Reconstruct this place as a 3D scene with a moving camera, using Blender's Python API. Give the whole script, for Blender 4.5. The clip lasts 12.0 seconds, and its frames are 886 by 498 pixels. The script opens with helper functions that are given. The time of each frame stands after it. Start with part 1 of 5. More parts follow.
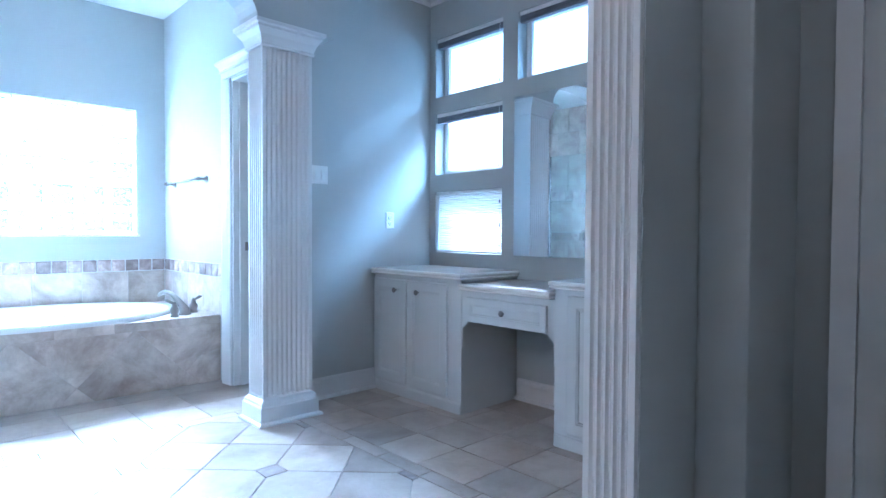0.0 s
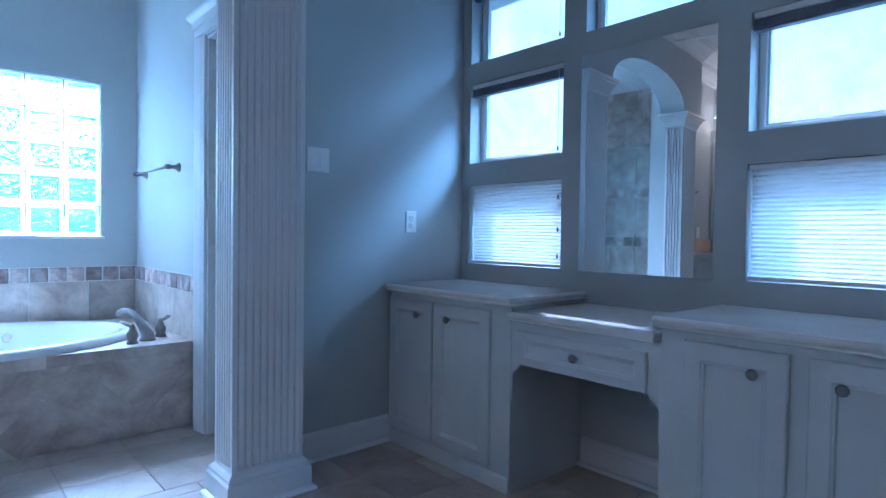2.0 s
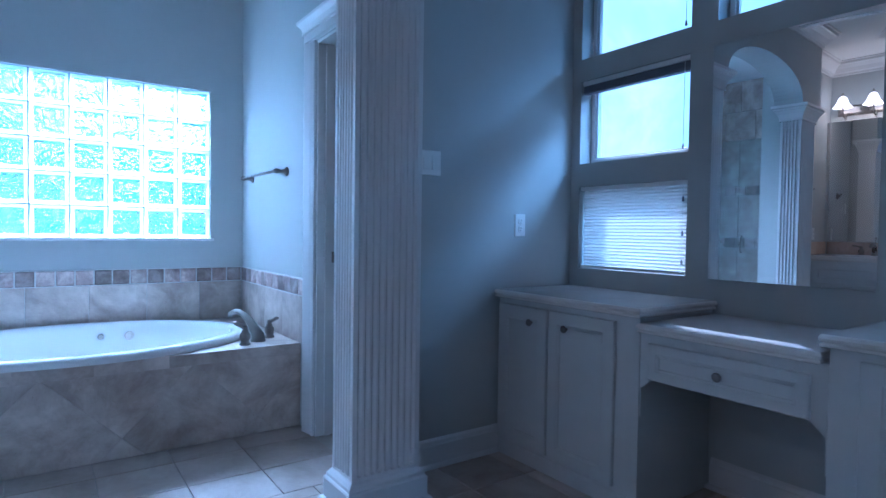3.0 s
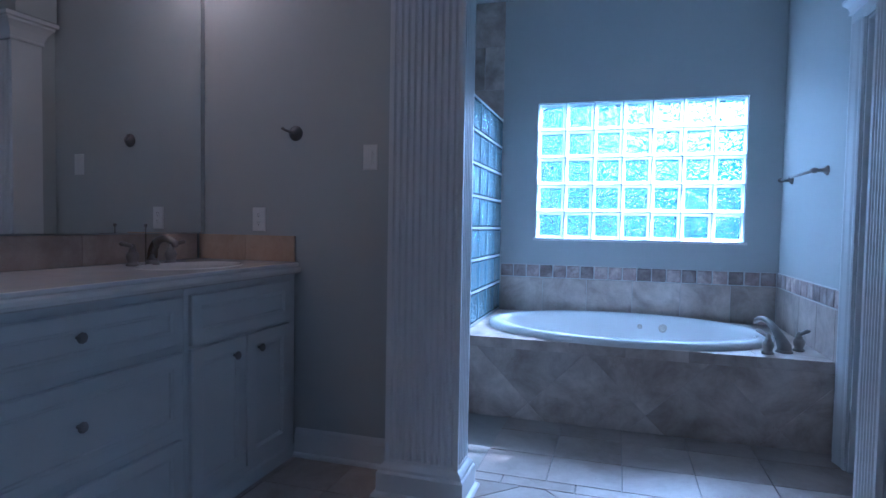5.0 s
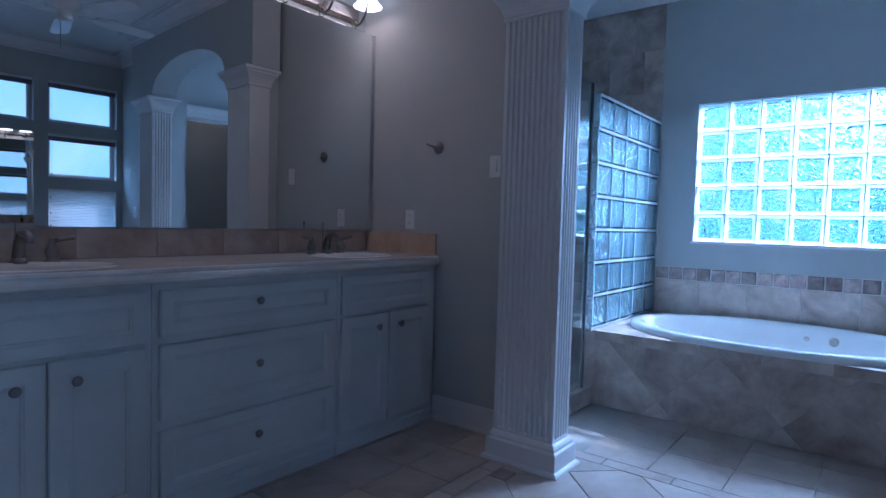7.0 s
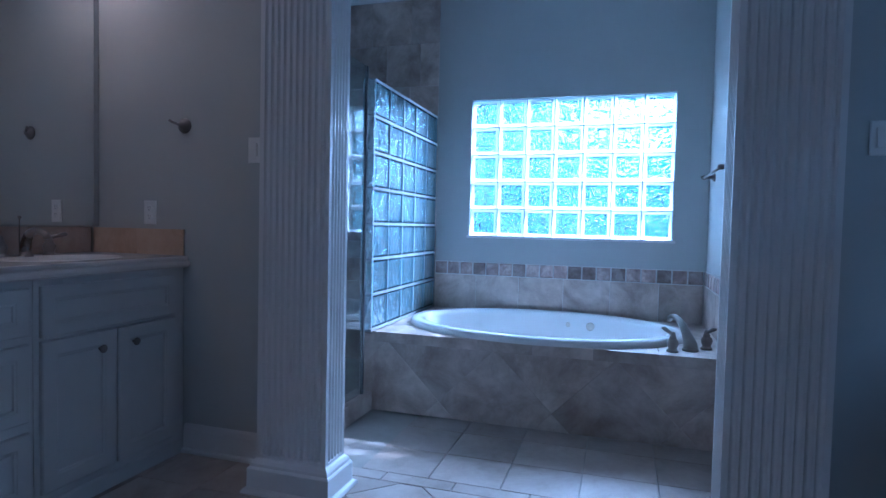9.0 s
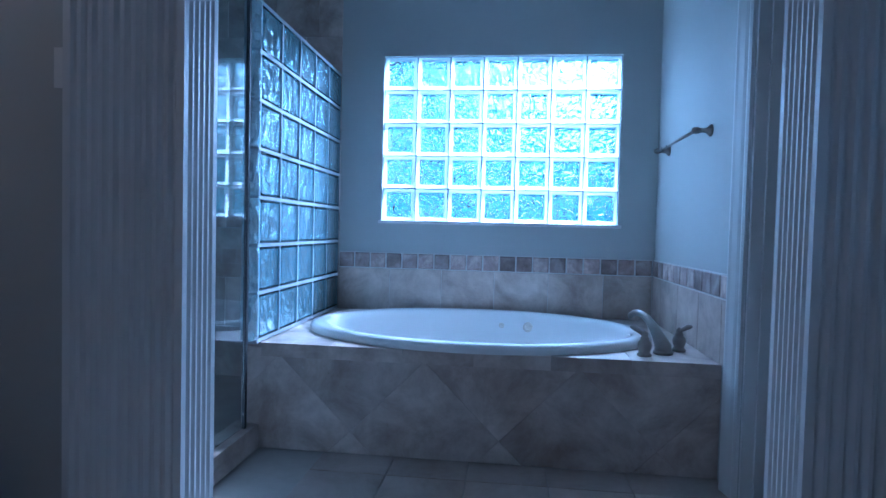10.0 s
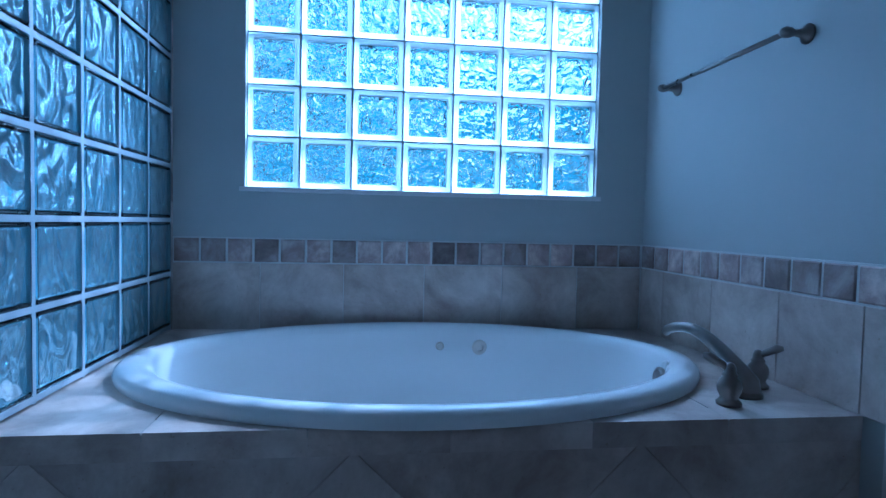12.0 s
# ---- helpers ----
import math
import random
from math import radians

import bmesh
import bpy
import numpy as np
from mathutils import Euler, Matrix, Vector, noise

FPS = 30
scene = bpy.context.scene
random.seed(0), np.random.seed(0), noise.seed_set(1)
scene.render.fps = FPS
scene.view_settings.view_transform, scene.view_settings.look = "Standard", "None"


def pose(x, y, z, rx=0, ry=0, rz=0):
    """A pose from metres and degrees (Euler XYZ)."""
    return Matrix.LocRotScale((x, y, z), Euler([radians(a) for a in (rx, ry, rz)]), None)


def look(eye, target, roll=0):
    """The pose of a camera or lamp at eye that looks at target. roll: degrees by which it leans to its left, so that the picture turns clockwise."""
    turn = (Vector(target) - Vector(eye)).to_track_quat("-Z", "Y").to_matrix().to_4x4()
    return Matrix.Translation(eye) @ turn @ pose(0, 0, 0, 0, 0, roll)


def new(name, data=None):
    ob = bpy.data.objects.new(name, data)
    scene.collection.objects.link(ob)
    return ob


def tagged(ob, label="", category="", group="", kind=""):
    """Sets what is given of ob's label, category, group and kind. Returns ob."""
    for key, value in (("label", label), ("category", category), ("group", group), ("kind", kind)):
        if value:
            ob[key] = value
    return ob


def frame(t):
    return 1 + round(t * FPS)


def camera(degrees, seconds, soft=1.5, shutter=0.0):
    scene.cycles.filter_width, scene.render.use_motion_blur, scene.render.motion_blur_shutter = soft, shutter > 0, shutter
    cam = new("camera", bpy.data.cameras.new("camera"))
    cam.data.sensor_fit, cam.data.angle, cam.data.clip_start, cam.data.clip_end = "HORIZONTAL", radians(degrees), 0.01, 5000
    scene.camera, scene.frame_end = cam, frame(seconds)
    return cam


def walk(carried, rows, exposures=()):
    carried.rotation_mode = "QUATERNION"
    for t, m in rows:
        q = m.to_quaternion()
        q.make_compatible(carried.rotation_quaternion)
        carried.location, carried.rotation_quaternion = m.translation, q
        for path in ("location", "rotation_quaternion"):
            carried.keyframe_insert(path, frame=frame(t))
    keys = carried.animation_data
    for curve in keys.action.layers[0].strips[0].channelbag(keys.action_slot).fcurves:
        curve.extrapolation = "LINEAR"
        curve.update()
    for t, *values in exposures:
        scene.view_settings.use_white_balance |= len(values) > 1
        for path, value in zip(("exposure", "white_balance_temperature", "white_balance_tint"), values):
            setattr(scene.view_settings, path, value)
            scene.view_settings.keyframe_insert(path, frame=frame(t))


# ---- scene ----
cam = camera(75.0, 12.0)
PATH = [
    (0, (0.355, 0.229, 1.065), (-1.096, 1.605, 1.012), 0.3),
    (0.5, (0.108, 0.452, 1.055), (-1.436, 1.721, 1.005), 0.5),
    (1, (-0.122, 0.601, 1.076), (-1.68, 1.854, 1.032), 0.7),
    (1.5, (-0.295, 0.718, 1.085), (-1.827, 2.004, 1.036), 0.8),
    (2, (-0.416, 0.805, 1.089), (-1.905, 2.14, 1.039), 0.8),
    (2.5, (-0.517, 0.78, 1.102), (-2.009, 2.111, 1.05), 0.8),
    (3, (-0.617, 0.704, 1.118), (-2.255, 1.85, 1.057), 0.8),
    (3.2, (-0.625, 0.690, 1.132), (-2.352, 1.695, 1.059), 0.8),
    (4.8, (-0.417, 0.816, 1.134), (-2.378, 0.433, 1.052), 1.0),
    (5, (-0.409, 0.86, 1.131), (-2.32, 0.276, 1.049), 1.0),
    (5.5, (-0.382, 1.032, 1.133), (-2.103, 0.016, 1.04), 1.1),
    (6, (-0.358, 1.176, 1.135), (-1.947, -0.034, 1.038), 1.2),
    (6.5, (-0.305, 1.34, 1.14), (-1.862, 0.088, 1.037), 1.4),
    (6.7, (-0.288, 1.377, 1.128), (-1.852, 0.135, 1.032), 1.5),
    (8.3, (-0.207, 1.612, 1.153), (-1.947, 0.631, 1.045), 1.4),
    (8.5, (-0.308, 1.551, 1.116), (-2.105, 0.678, 1.026), 1.4),
    (9, (-0.592, 1.357, 1.111), (-2.502, 0.768, 1.032), 1.3),
    (9.5, (-0.94, 1.216, 1.082), (-2.899, 0.818, 1.004), 1.3),
    (10, (-1.306, 1.046, 0.995), (-3.292, 0.819, 0.928), 1.4),
    (10.3, (-1.533, 1.0, 0.949), (-3.526, 0.843, 0.882), 1.3),
    (10.5, (-1.721, 0.917, 0.921), (-3.72, 0.857, 0.86), 1.4),
    (11, (-2.067, 0.83, 0.88), (-4.064, 0.91, 0.801), 1.2),
    (11.5, (-2.353, 0.74, 0.879), (-4.343, 0.923, 0.799), 1.3),
    (12, (-2.516, 0.719, 0.916), (-4.497, 0.983, 0.828), 1.3),
]
EXPOSURES = [(0.0, 2.08, 4500, 11), (1.0, 1.28, 4320, 10), (2.0, 0.78, 4150, 12), (3.2, 0.25, 4120, 15), (5.0, -0.3, 4220, 18), (9.0, -0.3, 4170, 17), (10.5, -0.75, 3980, 12), (12.0, -1.3, 3880, 10)]
walk(cam, [(t, look(eye, target, roll)) for t, eye, target, roll in PATH], EXPOSURES)

# ---- plan ----
XW, YN, YS, X0, Y1 = -2.858, 3.137, -1.25, -4.905, 1.919   # west wall, window wall, mirror wall, tub window wall, towel wall
XE0, XE1 = -0.558, -0.392                                  # east arch wall
CEIL = 2.88
XT, DECK = -3.745, 0.475                                   # tub front, tub deck
YB = -0.033                                               # tub side of the glass block screen
XC, XCB = -2.62, -2.80                                   # column shaft, east and west faces
JN, JS = 1.69, 0.262                                     # jambs of the arches

# ---- world and light ----
world = bpy.data.worlds.new("sky")
scene.world = world
world.use_nodes = True
wn = world.node_tree
sky = wn.nodes.new("ShaderNodeTexSky")
sky.sky_type, sky.sun_disc, sky.sun_elevation, sky.sun_rotation = "NISHITA", False, radians(41.3), radians(-55.4)
wn.links.new(sky.outputs[0], wn.nodes["Background"].inputs[0])
wn.nodes["Background"].inputs[1].default_value = 0.15

sun_data = bpy.data.lights.new("sun", "SUN")
sun_data.energy, sun_data.angle, sun_data.color = 5.0, radians(0.8), (1.0, 0.96, 0.9)
sun = new("sun", sun_data)
sun.matrix_world = look((-9.25, 8.0, 9.25), (-2.0, 3.0, 1.5))


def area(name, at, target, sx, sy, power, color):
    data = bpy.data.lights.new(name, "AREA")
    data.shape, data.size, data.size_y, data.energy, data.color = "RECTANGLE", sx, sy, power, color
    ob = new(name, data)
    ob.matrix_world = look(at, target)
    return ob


def bulb(name, at, power, color, radius=0.03):
    data = bpy.data.lights.new(name, "POINT")
    data.energy, data.color, data.shadow_soft_size = power, color, radius
    ob = new(name, data)
    ob.location = at
    return ob


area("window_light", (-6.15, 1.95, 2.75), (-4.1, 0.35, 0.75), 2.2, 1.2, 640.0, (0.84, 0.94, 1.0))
area("sky_light", (0.5, 6.2, 5.0), (-2.5, 3.1, 1.5), 4.5, 1.4, 400.0, (0.55, 0.80, 1.0))
bulb("bulb", (-3.7, 2.6, 2.62), 1.2, (1.0, 0.66, 0.42))
# added bulb out of view, only to warm the hall walls
bulb("bulb", (0.5, 0.6, 2.62), 0.25, (1.0, 0.66, 0.42))
WARM = (1.0, 0.62, 0.38)
LAMP_X = (-2.71, -2.46, -2.21)
for lx in LAMP_X:
    bulb("bulb", (lx, YS + 0.17, 2.44), 0.88, WARM)
for lx in (-1.2, -0.95, -0.70):
    bulb("bulb", (lx, YS + 0.17, 2.44), 0.88, WARM)

# ---- materials ----


def material(name, color=(0.8, 0.8, 0.8), rough=0.5, metal=0.0, **extra):
    m = bpy.data.materials.new(name)
    m.use_nodes = True
    b = m.node_tree.nodes["Principled BSDF"]
    b.inputs["Base Color"].default_value = (*color, 1)
    b.inputs["Roughness"].default_value = rough
    b.inputs["Metallic"].default_value = metal
    for key, value in extra.items():
        b.inputs[key.replace("_", " ")].default_value = value
    return m


def node(m, kind, **values):
    n = m.node_tree.nodes.new(kind)
    for key, value in values.items():
        n.inputs[key.replace("_", " ")].default_value = value
    return n


def link(m, a, b):
    m.node_tree.links.new(a, b)


def coords(m, scale=(1, 1, 1)):
    g = m.node_tree.nodes.new("ShaderNodeNewGeometry")
    mp = m.node_tree.nodes.new("ShaderNodeMapping")
    mp.inputs["Scale"].default_value = scale
    link(m, g.outputs["Position"], mp.inputs["Vector"])
    return mp.outputs["Vector"]


def ramp(m, fac, stops):
    r = m.node_tree.nodes.new("ShaderNodeValToRGB")
    els = r.color_ramp.elements
    while len(els) < len(stops):
        els.new(0.5)
    for e, (p, c) in zip(els, stops):
        e.position, e.color = p, (*c, 1)
    link(m, fac, r.inputs[0])
    return r.outputs[0]


def bump(m, height, strength=0.2, distance=0.01):
    b = node(m, "ShaderNodeBump", Strength=strength, Distance=distance)
    link(m, height, b.inputs["Height"])
    link(m, b.outputs[0], m.node_tree.nodes["Principled BSDF"].inputs["Normal"])


def mottled(name, a, b, scale, rough, grain=90.0, strength=0.12, rough2=None):
    """A surface of two close colours at a large scale, with fine grain relief."""
    m = material(name, a, rough)
    v = coords(m)
    big = node(m, "ShaderNodeTexNoise", Scale=scale, Detail=5.0, Roughness=0.6)
    fine = node(m, "ShaderNodeTexNoise", Scale=grain, Detail=3.0)
    link(m, v, big.inputs["Vector"])
    link(m, v, fine.inputs["Vector"])
    p = m.node_tree.nodes["Principled BSDF"]
    link(m, ramp(m, big.outputs["Fac"], [(0.3, a), (0.7, b)]), p.inputs["Base Color"])
    if rough2:
        r = node(m, "ShaderNodeMapRange", To_Min=rough, To_Max=rough2)
        link(m, big.outputs["Fac"], r.inputs["Value"])
        link(m, r.outputs[0], p.inputs["Roughness"])
    bump(m, fine.outputs["Fac"], strength, 0.004)
    return m


def travertine(name, dark, mid, light, rough=0.38, scale=3.2, low=0.84, high=1.1):
    """Stone with clouded colour, pale veins and small pits, different on every tile."""
    m = material(name, mid, rough)
    nt = m.node_tree
    p = nt.nodes["Principled BSDF"]
    info = nt.nodes.new("ShaderNodeObjectInfo")
    v = coords(m)
    shift = node(m, "ShaderNodeVectorMath")
    shift.operation = "MULTIPLY_ADD"
    shift.inputs[1].default_value = (1, 1, 1)
    comb = nt.nodes.new("ShaderNodeCombineXYZ")
    mul = node(m, "ShaderNodeMath")
    mul.operation = "MULTIPLY"
    mul.inputs[1].default_value = 37.0
    link(m, info.outputs["Random"], mul.inputs[0])
    for i in range(3):
        link(m, mul.outputs[0], comb.inputs[i])
    link(m, v, shift.inputs[0])
    link(m, comb.outputs[0], shift.inputs[2])
    warp = node(m, "ShaderNodeTexNoise", Scale=scale, Detail=8.0, Roughness=0.66, Distortion=0.35)
    link(m, shift.outputs[0], warp.inputs["Vector"])
    cloud = ramp(m, warp.outputs["Fac"], [(0.28, dark), (0.47, mid), (0.66, light)])
    tone = node(m, "ShaderNodeMapRange", To_Min=low, To_Max=high)
    link(m, info.outputs["Random"], tone.inputs["Value"])
    mix = nt.nodes.new("ShaderNodeVectorMath")
    mix.operation = "SCALE"
    link(m, cloud, mix.inputs[0])
    link(m, tone.outputs[0], mix.inputs["Scale"])
    pits = node(m, "ShaderNodeTexNoise", Scale=scale * 17, Detail=4.0, Roughness=0.7)
    link(m, shift.outputs[0], pits.inputs["Vector"])
    pit = ramp(m, pits.outputs["Fac"], [(0.25, (0.62, 0.57, 0.52)), (0.36, (1, 1, 1))])
    both = nt.nodes.new("ShaderNodeVectorMath")
    both.operation = "MULTIPLY"
    link(m, mix.outputs[0], both.inputs[0])
    link(m, pit, both.inputs[1])
    link(m, both.outputs[0], p.inputs["Base Color"])
    r = node(m, "ShaderNodeMapRange", To_Min=rough - 0.06, To_Max=rough + 0.14)
    link(m, warp.outputs["Fac"], r.inputs["Value"])
    link(m, r.outputs[0], p.inputs["Roughness"])
    bump(m, pits.outputs["Fac"], 0.15, 0.004)
    return m


def glass(name, color=(1, 1, 1), rough=0.0, ior=1.45):
    m = material(name, color, rough)
    b = m.node_tree.nodes["Principled BSDF"]
    b.inputs["Transmission Weight"].default_value = 1.0
    b.inputs["IOR"].default_value = ior
    return m


WALL = mottled("grey_wall_paint", (0.44, 0.45, 0.435), (0.475, 0.485, 0.465), 1.3, 0.55, 160.0, 0.10, 0.7)
TRIM = mottled("white_trim_paint", (0.66, 0.65, 0.635), (0.71, 0.70, 0.685), 2.0, 0.38, 60.0, 0.015, 0.45)
CABINET = mottled("white_cabinet_paint", (0.56, 0.56, 0.54), (0.62, 0.62, 0.60), 2.2, 0.36, 70.0, 0.02, 0.48)
CEILING = mottled("ceiling_paint", (0.72, 0.72, 0.71), (0.76, 0.76, 0.75), 1.5, 0.85, 120.0, 0.15)
FLOOR_STONE = travertine("floor_travertine", (0.30, 0.235, 0.18), (0.44, 0.365, 0.305), (0.55, 0.48, 0.42), 0.36)
WALL_STONE = travertine("wall_travertine", (0.27, 0.205, 0.165), (0.46, 0.38, 0.32), (0.66, 0.575, 0.505), 0.40, 4.2, 0.86, 1.08)
DARK_STONE = travertine("tumbled_border_stone", (0.15, 0.105, 0.09), (0.28, 0.21, 0.185), (0.50, 0.42, 0.375), 0.6, 9.0, 0.6, 1.7)
WARM_STONE = travertine("warm_splash_stone", (0.42, 0.28, 0.17), (0.52, 0.36, 0.24), (0.60, 0.45, 0.32), 0.42, 4.0)
BACK_STONE = travertine("splash_stone", (0.34, 0.25, 0.19), (0.46, 0.36, 0.29), (0.58, 0.48, 0.40), 0.42, 5.0)
INSERT_STONE = travertine("insert_stone", (0.20, 0.16, 0.14), (0.30, 0.25, 0.22), (0.42, 0.36, 0.32), 0.4, 9.0)
GROUT = mottled("grout", (0.38, 0.35, 0.31), (0.46, 0.43, 0.38), 6.0, 0.85, 200.0, 0.3)
DARK_JOINT = mottled("block_mortar", (0.16, 0.18, 0.19), (0.22, 0.24, 0.25), 6.0, 0.8, 200.0, 0.3)
JOINT = mottled("block_joint", (0.40, 0.44, 0.46), (0.47, 0.51, 0.53), 6.0, 0.5, 200.0, 0.2)
PALE_GROUT = mottled("pale_grout", (0.58, 0.57, 0.54), (0.66, 0.65, 0.62), 6.0, 0.8, 200.0, 0.3)
MARBLE = mottled("cultured_marble", (0.70, 0.65, 0.60), (0.76, 0.72, 0.67), 3.0, 0.12, 30.0, 0.01, 0.2)
PORCELAIN = mottled("white_acrylic", (0.80, 0.80, 0.79), (0.83, 0.83, 0.82), 2.0, 0.08, 20.0, 0.005, 0.14)
NICKEL = mottled("brushed_nickel", (0.25, 0.22, 0.195), (0.34, 0.305, 0.275), 9.0, 0.22, 220.0, 0.03, 0.36)
DARK_METAL = mottled("dark_nickel", (0.20, 0.18, 0.17), (0.28, 0.26, 0.25), 9.0, 0.26, 220.0, 0.04, 0.4)
for metal_mat in (NICKEL, DARK_METAL):
    metal_mat.node_tree.nodes["Principled BSDF"].inputs["Metallic"].default_value = 1.0
MIRROR = material("mirror_silver", (0.86, 0.88, 0.88), 0.0, 1.0)
PLASTIC = mottled("white_plastic", (0.74, 0.73, 0.70), (0.77, 0.76, 0.73), 5.0, 0.35, 80.0, 0.02)
JET = mottled("cream_plastic", (0.60, 0.55, 0.48), (0.65, 0.60, 0.53), 9.0, 0.3, 80.0, 0.02)
SLOT = material("dark_slot", (0.03, 0.03, 0.03), 0.7)
VALANCE = mottled("shade_rail", (0.15, 0.15, 0.18), (0.19, 0.19, 0.22), 12.0, 0.6, 120.0, 0.1)
VINYL = mottled("window_vinyl", (0.70, 0.71, 0.72), (0.75, 0.76, 0.76), 4.0, 0.4, 90.0, 0.03)
PANE = glass("window_glass", (0.97, 0.99, 1.0), 0.0, 1.2)
DOOR_GLASS = glass("shower_glass", (0.86, 0.95, 0.97), 0.0, 1.55)
BLACK_SEAL = mottled("dark_seal", (0.05, 0.05, 0.055), (0.08, 0.08, 0.085), 30.0, 0.45, 100.0, 0.1)

BLOCK_RIM = glass("glass_block_rim", (0.90, 0.97, 0.98), 0.16, 1.35)
BLOCK = glass("wavy_block_glass", (0.86, 0.97, 0.99), 0.02, 1.45)
wave = node(BLOCK, "ShaderNodeTexNoise", Scale=17.0, Detail=1.6, Roughness=0.45, Distortion=2.2)
link(BLOCK, coords(BLOCK, (1.0, 1.0, 1.0)), wave.inputs["Vector"])
bump(BLOCK, wave.outputs["Fac"], 1.0, 0.03)

rim_glow = node(BLOCK_RIM, "ShaderNodeBsdfTranslucent", Color=(0.93, 0.97, 0.97, 1))
rim_mix = node(BLOCK_RIM, "ShaderNodeMixShader", Fac=0.65)
link(BLOCK_RIM, BLOCK_RIM.node_tree.nodes["Principled BSDF"].outputs[0], rim_mix.inputs[1])
link(BLOCK_RIM, rim_glow.outputs[0], rim_mix.inputs[2])
link(BLOCK_RIM, rim_mix.outputs[0], BLOCK_RIM.node_tree.nodes["Material Output"].inputs["Surface"])

SCREEN = glass("screen_block_glass", (0.86, 0.97, 1.0), 0.09, 1.55)
SCREEN.node_tree.nodes["Principled BSDF"].inputs["Metallic"].default_value = 0.6
wave2 = node(SCREEN, "ShaderNodeTexNoise", Scale=14.0, Detail=0.6, Roughness=0.4, Distortion=1.4)
link(SCREEN, coords(SCREEN, (1.0, 1.0, 0.7)), wave2.inputs["Vector"])
bump(SCREEN, wave2.outputs["Fac"], 1.0, 0.03)

SCREEN_RIM = glass("screen_block_edge", (0.74, 0.90, 0.96), 0.06, 1.5)

# pale cyan translucent and diffuse mix stands in for window light in the blocks
fill_through = node(SCREEN, "ShaderNodeBsdfTranslucent", Color=(0.66, 0.92, 1.0, 1))
fill_front = node(SCREEN, "ShaderNodeBsdfDiffuse", Color=(0.58, 0.86, 1.0, 1))
fill_mix = node(SCREEN, "ShaderNodeMixShader", Fac=0.5)
screen_mix = node(SCREEN, "ShaderNodeMixShader", Fac=0.20)
link(SCREEN, fill_through.outputs[0], fill_mix.inputs[1])
link(SCREEN, fill_front.outputs[0], fill_mix.inputs[2])
link(SCREEN, SCREEN.node_tree.nodes["Principled BSDF"].outputs[0], screen_mix.inputs[1])
link(SCREEN, fill_mix.outputs[0], screen_mix.inputs[2])
link(SCREEN, screen_mix.outputs[0], SCREEN.node_tree.nodes["Material Output"].inputs["Surface"])

FABRIC = material("cellular_shade_fabric", (0.82, 0.80, 0.78), 0.85)
FABRIC.node_tree.nodes["Principled BSDF"].inputs["Transmission Weight"].default_value = 0.0
tr = node(FABRIC, "ShaderNodeBsdfTranslucent", Color=(0.84, 0.82, 0.80, 1))
mx = node(FABRIC, "ShaderNodeMixShader", Fac=0.34)
link(FABRIC, FABRIC.node_tree.nodes["Principled BSDF"].outputs[0], mx.inputs[1])
link(FABRIC, tr.outputs[0], mx.inputs[2])
link(FABRIC, mx.outputs[0], FABRIC.node_tree.nodes["Material Output"].inputs["Surface"])

SHADE_GLASS = material("frosted_lamp_glass", (0.9, 0.85, 0.78), 0.4)
sg = SHADE_GLASS.node_tree.nodes["Principled BSDF"]
sg.inputs["Emission Color"].default_value = (1.0, 0.8, 0.62, 1)
sg.inputs["Emission Strength"].default_value = 3.0


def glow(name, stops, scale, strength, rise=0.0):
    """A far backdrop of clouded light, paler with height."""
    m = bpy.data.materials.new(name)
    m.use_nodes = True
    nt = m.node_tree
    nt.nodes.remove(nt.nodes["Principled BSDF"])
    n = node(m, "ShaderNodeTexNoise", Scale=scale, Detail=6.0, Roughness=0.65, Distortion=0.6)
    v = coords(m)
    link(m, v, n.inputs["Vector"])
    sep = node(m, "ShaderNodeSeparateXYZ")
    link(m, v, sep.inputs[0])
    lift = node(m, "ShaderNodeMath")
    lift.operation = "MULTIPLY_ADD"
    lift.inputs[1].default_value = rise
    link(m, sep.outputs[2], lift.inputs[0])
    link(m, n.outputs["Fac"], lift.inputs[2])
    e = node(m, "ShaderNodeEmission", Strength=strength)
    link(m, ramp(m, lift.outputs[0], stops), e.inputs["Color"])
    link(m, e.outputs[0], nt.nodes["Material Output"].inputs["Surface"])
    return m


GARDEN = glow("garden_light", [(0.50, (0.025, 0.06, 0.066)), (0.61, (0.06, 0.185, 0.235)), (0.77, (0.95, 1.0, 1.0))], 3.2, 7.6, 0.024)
YARD = glow("yard_light", [(0.30, (0.40, 0.68, 0.92)), (0.50, (0.58, 0.82, 0.97)), (0.72, (0.86, 0.96, 1.0))], 0.35, 1.25)

# ---- mesh helpers ----


def empty(name, label, category, group="", kind="", at=(0, 0, 0)):
    ob = new(name)
    ob.location = at
    ob.empty_display_size = 0.05
    return tagged(ob, label, category, group, kind)


def part(name, bm, mat, parent=None, label="", smooth=False):
    me = bpy.data.meshes.new(name)
    bmesh.ops.recalc_face_normals(bm, faces=bm.faces)
    bm.to_mesh(me)
    bm.free()
    me.materials.append(mat)
    if smooth:
        me.polygons.foreach_set("use_smooth", [True] * len(me.polygons))
    ob = new(name, me)
    if parent:
        ob.parent = parent
        ob.matrix_parent_inverse = parent.matrix_basis.inverted()
    if label:
        ob["label"] = label
    return ob


def structure(name, bm, mat, label, category, smooth=False):
    return tagged(part(name, bm, mat, None, "", smooth), label, category, "", "structure")


def thing(name, bm, mat, label, category, group="", smooth=False):
    return tagged(part(name, bm, mat, None, "", smooth), label, category, group)


